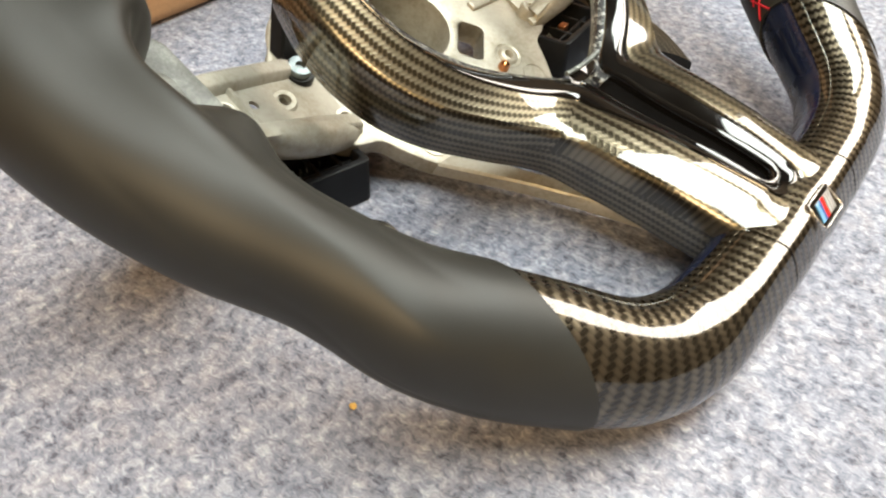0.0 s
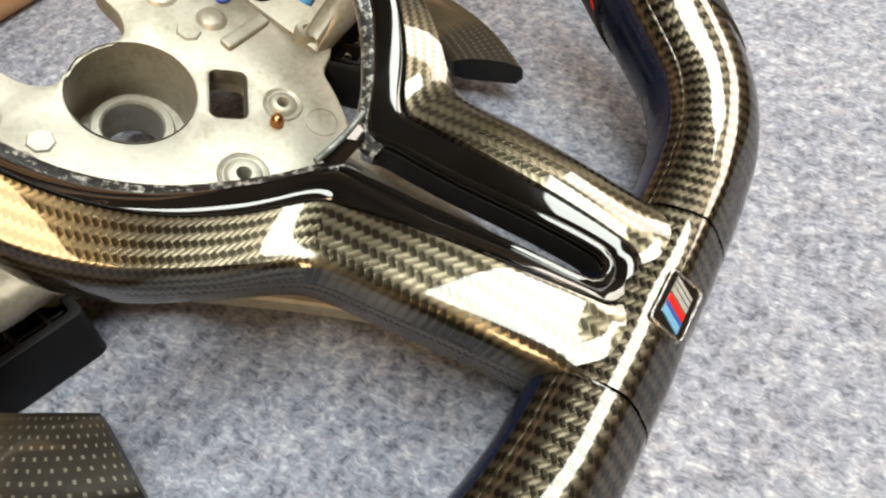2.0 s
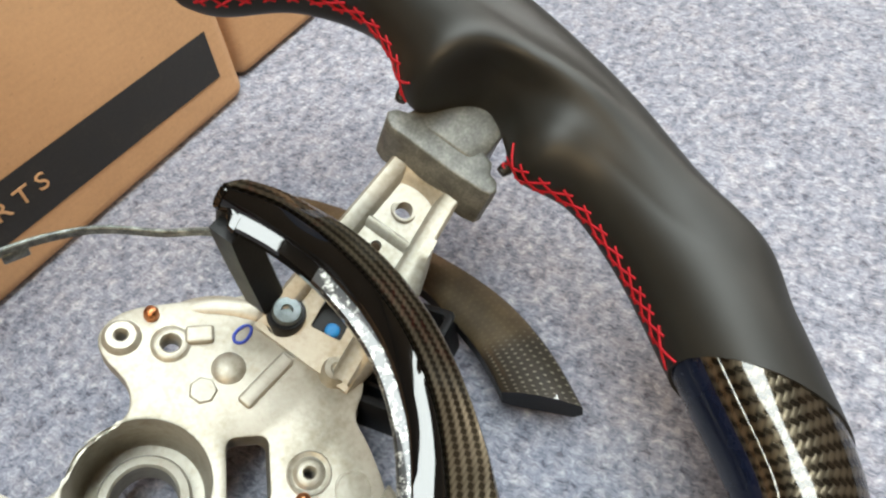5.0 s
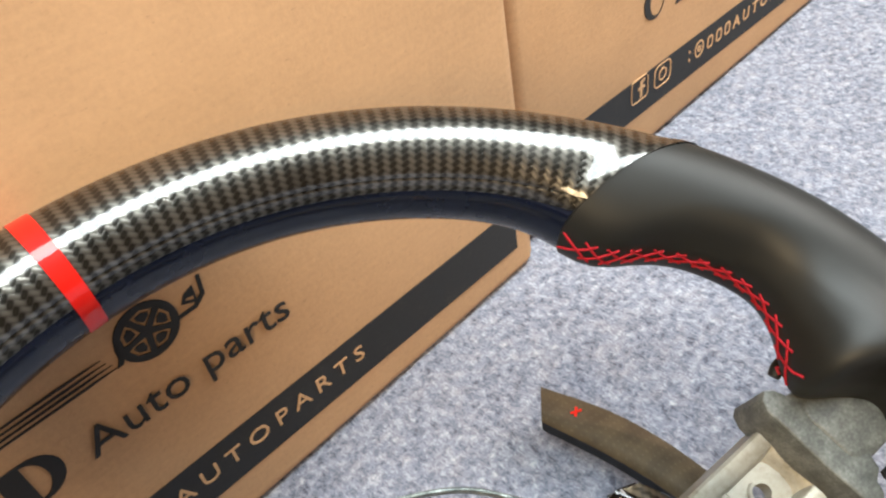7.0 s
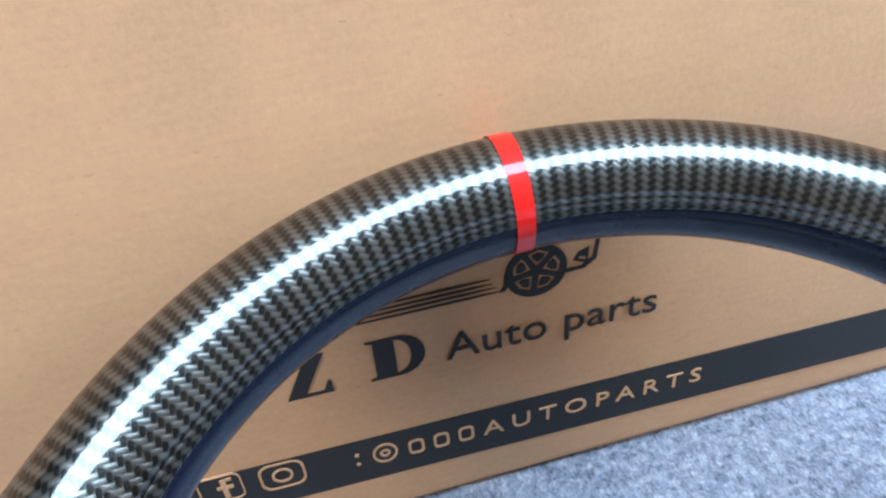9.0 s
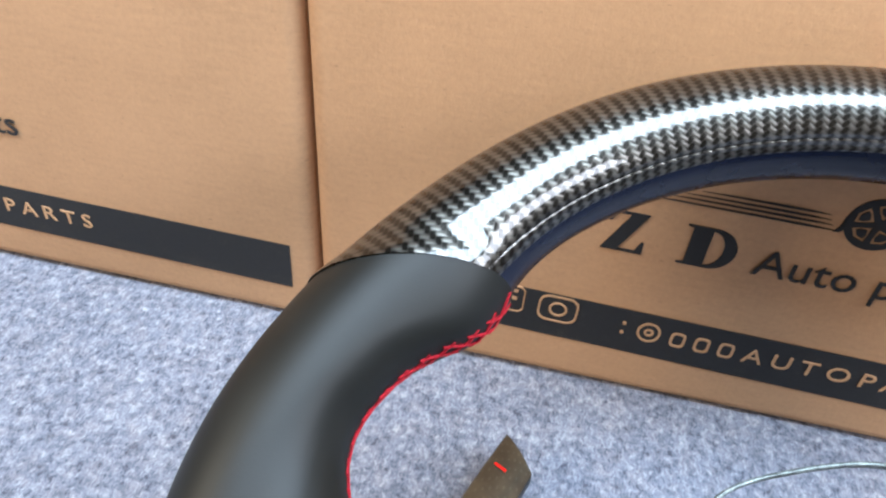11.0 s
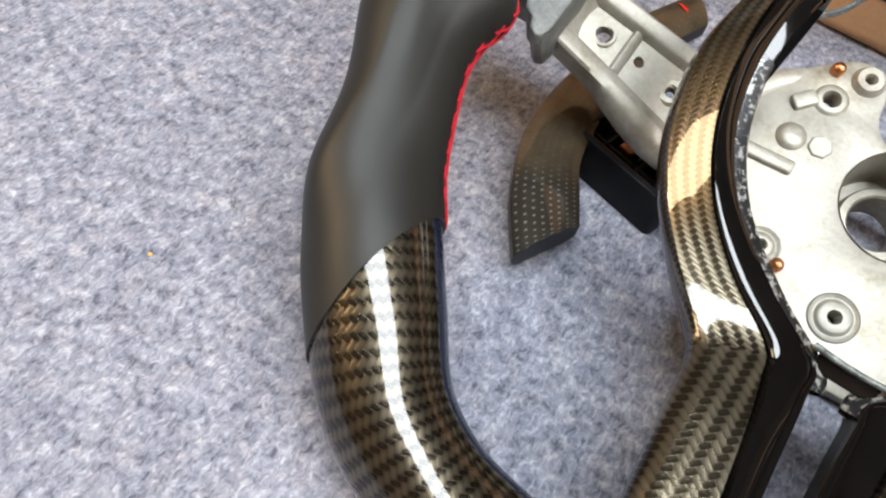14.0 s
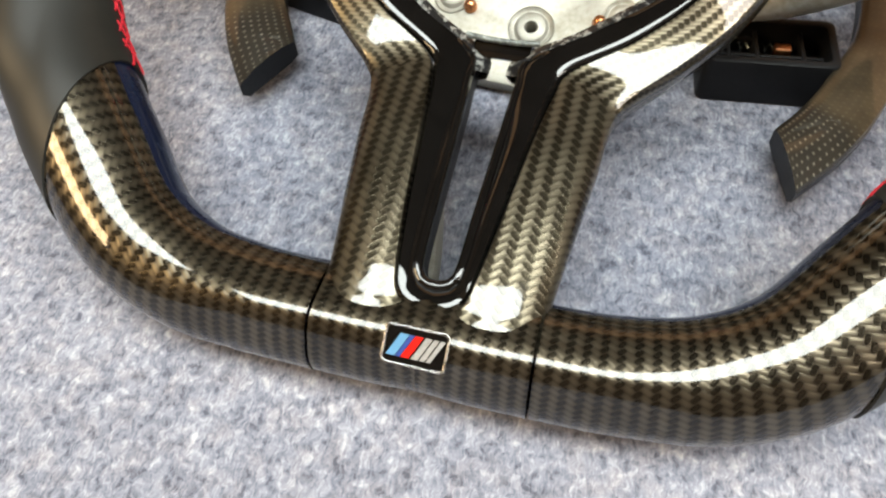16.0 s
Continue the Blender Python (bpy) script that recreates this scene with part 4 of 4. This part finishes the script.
    bmesh.ops.triangulate(bm, faces=bm.faces[:])
    bmesh.ops.subdivide_edges(bm, edges=[e for e in bm.edges if e.calc_length() > 0.003], cuts=2, use_grid_fill=True)
    for v in bm.verts:
        v.co += Vector(noise.noise_vector(v.co * 220)) * 0.00022
        if v.co.z > -0.025:
            v.co.z += 0.14 * (abs(v.co.x) - 0.127)
    core = part("spoke_core", bm, FOAM, wheel, "cut grey rubber collar of the spoke", 45)
    for y, turn in ((-0.0300, -0.4), (0.0122, 0.4)):
        roll = [(s * (0.1392 + 0.0050 * f), y + turn * 0.004 * f, -0.0168 + 0.0022 * f) for f in np.linspace(0, 1, 6)]
        part("leather_end", tube(roll, lambda f: 0.0014 + 0.0010 * math.sin(math.pi * (0.15 + 0.7 * f)), 12), LEATHER, core, "black rolled leather end beside the core")
        loop = [(s * (0.1394 + 0.0052 * f), y - 0.0004 + turn * 0.004 * f + 0.0018 * math.sin(f * 9), -0.0138 + 0.0016 * f) for f in np.linspace(0, 1, 22)]
        part("thread", tube(loop, 0.0004, 5), THREAD, core, "loose red stitching thread")
    bm = plate([(s * x, y) for x, y in rounded(0.1458, -0.0102, 0.0242, 0.0258, 0.0070, 0, 8)], -0.0300, -0.0125, bevel=0.0012)
    bmesh.ops.triangulate(bm, faces=bm.faces[:])
    bmesh.ops.subdivide_edges(bm, edges=[e for e in bm.edges if e.calc_length() > 0.003], cuts=2, use_grid_fill=True)
    for v in bm.verts:
        if v.co.z > -0.022:
            f = min(1.0, max(0.0, (abs(v.co.x) - 0.1350) / 0.018))
            v.co.z += 0.0055 * f * f * (3 - 2 * f) - 0.0012 * ((v.co.y + 0.010) / 0.0125) ** 2
        v.co += Vector(noise.noise_vector(v.co * 200)) * 0.0003
    part("core_plug", bm, FOAM, core, "smooth grey rubber plug entering the grip", 45)

# ---- shift paddles, behind the hub close to the carpet ----
PAD_LEFT = [(-0.1085, 0.1170), (-0.1218, 0.0800), (-0.1258, 0.0520), (-0.1280, 0.0200), (-0.1276, -0.0030), (-0.1240, -0.0212), (-0.1138, -0.0442), (-0.0996, -0.0656)], [(-0.0953, 0.1005), (-0.1054, 0.0670), (-0.1066, 0.0410), (-0.1056, 0.0175), (-0.1044, 0.0010), (-0.1012, -0.0140), (-0.0945, -0.0265), (-0.0880, -0.0384)]
PAD_RIGHT = [(0.1278, 0.1036), (0.1355, 0.0730), (0.1368, 0.0440), (0.1325, 0.0090), (0.1270, -0.0200), (0.1205, -0.0390), (0.1095, -0.0580), (0.0950, -0.0755)], [(0.1140, 0.0922), (0.1180, 0.0610), (0.1185, 0.0320), (0.1150, 0.0020), (0.1085, -0.0150), (0.1015, -0.0300), (0.0955, -0.0395), (0.0885, -0.0485)]


def paddle(lists, drop=0.0):
    """A curved plate between an outer and an inner edge, given on the ground plan."""
    out, inn = (smooth_line(k, 44) for k in lists)
    rows, uvs = [], []
    for k in range(44):
        o, i = Vector((out[k][0], out[k][1], 0)), Vector((inn[k][0], inn[k][1], 0))
        z = 0.0195 - 0.0030 * max(0.0, k / 43 - 0.5) * 2 - drop
        end = 0.0
        row = [o.lerp(i, f) + Vector((0, 0, z + h - end)) for f, h in ((0.10, -0.0080), (0.0, -0.0050), (0.0, -0.0010), (0.03, 0.0), (0.25, 0.0014), (0.5, 0.0018), (0.75, 0.0013), (0.97, -0.0004), (1.0, -0.0014), (1.0, -0.0075), (0.85, -0.0085))]
        rows.append([INTO @ q for q in row])
        uvs.append([(k * 0.0046, w * 0.020) for w in (0, 0.03, 0.25, 0.5, 0.75, 0.97, 1.0)])
    face = grid_mesh([r[2:9] for r in rows], uvs)
    back = grid_mesh([r[8:] + r[:3] for r in rows])
    back.verts.ensure_lookup_table()
    face.verts.ensure_lookup_table()
    for k in (0, 43):
        back.verts.ensure_lookup_table()
        ring = [back.verts[k * 6 + q] for q in range(6)]
        back.faces.new(ring + [back.verts.new(face.verts[k * 7 + q].co) for q in range(1, 6)])
    return face, back


def bar_on(p, q, wide, thick=0.0004):
    """A thin painted bar from p to q on a paddle."""
    a, b = Vector(p), Vector(q)
    t = (b - a).normalized()
    n = Vector((-t.y, t.x, 0)) * wide / 2
    rows = [[a + n, a - n], [a + n + Vector((0, 0, thick)), a - n + Vector((0, 0, thick))], [b + n + Vector((0, 0, thick)), b - n + Vector((0, 0, thick))], [b + n, b - n]]
    return grid_mesh([[INTO @ v for v in r] for r in rows])


for lists, sign in ((PAD_LEFT, "minus"), (PAD_RIGHT, "plus")):
    face, back = paddle(lists)
    pad = part("shift_paddle", face, PADDLE, wheel, "curved woven carbon shift paddle, red %s at its tip" % sign, 40)
    part("paddle_back", back, PLASTIC, pad, "black edge and back of the paddle", 40)
    if sign == "minus":
        part("paddle_sign", bar_on((-0.1107, 0.0998, 0.0213), (-0.1057, 0.0972, 0.0213), 0.0014), RED, pad, "small red minus bar", 0)
    else:
        for d in (-1, 1):
            part("paddle_sign", bar_on((0.1251 - 0.0020, 0.0824 - 0.0013 * d, 0.0213), (0.1251 + 0.0020, 0.0824 + 0.0013 * d, 0.0213), 0.0011), RED, pad, "small red plus bar", 0)

# ---- black carriers behind the hub, on the carpet ----
for s in (-1, 1):
    at = INTO @ (Matrix.Translation((-0.086, 0.0050, 0.0125)) @ pose(0, 0, 0, 0, 0, -15) if s < 0 else Matrix.Translation((0.0855, -0.0095, 0.0125)) @ pose(0, 0, 0, 0, 0, 5))
    carrier = part("paddle_carrier", plate(rounded(0, 0, 0.046, 0.025, 0.003), -0.0120, 0.0070, [rounded(0, 0, 0.040, 0.018, 0.002)], 0.0008), PLASTIC, wheel, "black plastic paddle carrier", 40, at)
    part("carrier_floor", box(0.042, 0.020, 0.004, (0, 0, -0.006), 0.0008), PLASTIC, carrier)
    part("contact", box(0.006, 0.004, 0.006, (0.006 * s, 0.003, -0.001), 0.0006), COPPER, carrier, "small brass contact")
    for x in (-0.014, -0.004, 0.012):
        part("rib", box(0.0014, 0.019, 0.009, (s * x, 0, -0.001), 0.0003), PLASTIC, carrier)
    part("rib", box(0.038, 0.0014, 0.008, (0, -0.0035, -0.001), 0.0003), PLASTIC, carrier)
    part("spring", tube([(s * (-0.010 + 0.0006 * k), 0.005 + 0.0016 * math.cos(k * 1.3), -0.001 + 0.0016 * math.sin(k * 1.3)) for k in range(26)], 0.0003, 6), STEEL, carrier, "thin steel coil spring")
    part("contact", box(0.010, 0.0022, 0.005, (s * 0.004, -0.0065, -0.001), 0.0004), COPPER, carrier, "small brass contact")
    part("link", box(0.030, 0.012, 0.006, (-s * 0.018, 0.012, -0.001), 0.001), PLASTIC, carrier)
part("plug", tube([INTO @ Vector(p) for p in ((-0.0830, 0.0680, 0.0135), (-0.0800, 0.0685, 0.0135), (-0.0700, 0.0700, 0.0135))], 0.0036, 12), BLUE, wheel, "bright blue plastic plug")
# added plate, stands in for the dark inside the spoke's square hole
part("socket", plate(rounded(0.0758, -0.0130, 0.0125, 0.0125, 0.001), -0.0590, -0.0570), PLASTIC, wheel, "black plate added to darken the spoke's square hole")
part("clip", lathe([(0.0001, 0.0010), (0.0020, 0.0010), (0.0026, 0.0004), (0.0026, -0.0010)], (0.0736, -0.0148, -0.0570), 20), BLUE, wheel, "bright blue plastic clip")

# ---- retaining wire and trim brackets ----
wire_line = smooth_line([(-0.0640, 0.0200, -0.0200), (-0.0610, 0.0260, -0.0260), (-0.0540, 0.0345, -0.0300), (-0.0440, 0.0530, -0.0305), (-0.0240, 0.0645, -0.0310), (0.0, 0.0720, -0.0310), (0.0225, 0.0695, -0.0310), (0.0435, 0.0570, -0.0305), (0.0560, 0.0400, -0.0290), (0.0620, 0.0300, -0.0240), (0.0640, 0.0200, -0.0180)], 70)
rows = []
for k, p in enumerate(wire_line):
    t = Vector(wire_line[min(k + 1, 69)] - wire_line[max(k - 1, 0)]).normalized()
    n = Vector((t.y, -t.x, 0)).normalized()
    c = Vector(p)
    rows.append([c + n * x + Vector((0, 0, z)) for x, z in ((-0.0007, -0.0016), (-0.0007, 0.0014), (-0.0003, 0.0018), (0.0003, 0.0018), (0.0007, 0.0014), (0.0007, -0.0016))])
band = part("retaining_wire", grid_mesh(rows, wrap=True, caps=True), WIRE, wheel, "worn grey spring band over the hub", 40)
part("tab", box(0.0075, 0.0014, 0.0050, (0, 0, 0), 0.0005), WIRE, band, m=pose(0.0265, 0.0675, -0.0345, 0, 0, -22))
for s in (1, -1):
    post = []
    for f in np.linspace(0, 1, 9):
        c = Vector((s * (0.0640 + 0.0038 * f), 0.0215 - 0.0125 * f, -0.0110 - 0.0410 * f ** 0.9))
        post.append([c + Vector((s * x, y, 0)) for x, y in ((-0.0055, 0.0040), (0.0042, 0.0040), (0.0052, 0.0030), (0.0052, -0.0030), (0.0042, -0.0040), (-0.0055, -0.0040))])
    post = part("trim_bracket", grid_mesh(post, wrap=True, caps=True), PLASTIC, wheel, "black bracket from the trim to the hub", 40)
    part("foot", lathe([(0.0001, 0.003), (0.0062, 0.003), (0.0066, 0.002), (0.0066, -0.010)], (s * 0.0678, 0.0005, -0.0560), 24), PLASTIC, post)
    part("screw", lathe([(0.0001, 0.0004), (0.0018, 0.0004), (0.0020, 0.0022), (0.0045, 0.0022), (0.0050, 0.0016), (0.0050, -0.001)], (s * 0.0678, 0.0005, -0.0530), 20), STEEL, post, "zinc plated screw head")

# ---- lower spokes of the casting under the trim ----
for s in (1, -1):
    leg = smooth_line([(0.0450, -0.0600, -0.0580, 0.0100), (0.0390, -0.0760, -0.0500, 0.0085), (0.0330, -0.0950, -0.0400, 0.0065), (0.0250, -0.1180, -0.0300, 0.0060), (0.0190, -0.1400, -0.0200, 0.0060), (0.0160, -0.1600, -0.0120, 0.0060)], 24)
    rows = []
    for u, v, w, h in leg:
        rows.append([(s * (u - 0.007 + x * h * 0.65), v, w - 0.006 + z) for x, z in ((-1, -0.004), (-1, 0.002), (-0.8, 0.003), (0.8, 0.003), (1, 0.002), (1.05, -0.004))])
    low = part("lower_spoke", grid_mesh(rows, wrap=True, caps=True), METAL, wheel, "cast aluminium lower spoke under the trim", 40)
ramp = [[(x * half, v, w + 0.0085 - 0.0012 * (abs(x) > 0.9)) for x in (-1, -0.92, -0.4, 0, 0.4, 0.92, 1)] for v, w, half in ((-0.0715, -0.0260, 0.0092), (-0.0720, -0.0205, 0.0092), (-0.0728, -0.0198, 0.0090), (-0.0770, -0.0204, 0.0086), (-0.0782, -0.0212, 0.0084), (-0.0778, -0.0232, 0.0084))]
bridge = part("slot_bridge", grid_mesh(ramp), GLOSS, wheel, "gloss black bridge at the head of the slot", 40)
part("bridge_edge", tube([(0.0115 - 0.023 * k / 12, -0.0722 - 0.0012 * math.cos((k - 6) / 6 * 1.2), -0.0105) for k in range(13)], 0.0010, 8), WIRE, bridge, "worn silver edge")

# ---- crumbs on the carpet ----
for k, (x, y, r, words_tag, mat) in enumerate(((-0.1473, -0.0755, 0.0011, "tiny yellow crumb on the carpet", CRUMB), (-0.1980, -0.1334, 0.0007, "tiny tan crumb on the carpet", CRUMB), (-0.2888, 0.0072, 0.0010, "brown speck of lint on the carpet", LINT))):
    bm = bmesh.new()
    bmesh.ops.create_icosphere(bm, subdivisions=2, radius=r)
    for v in bm.verts:
        v.co += Vector(noise.noise_vector(v.co * 900 + Vector((k, 0, 0)))) * r * 0.45
        v.co.z *= 0.8
    low = min(v.co.z for v in bm.verts)
    for v in bm.verts:
        v.co.z -= low
    tagged(part("crumb", bm, mat, None, words_tag, 60, pose(x, y, 0)), category="crumb")
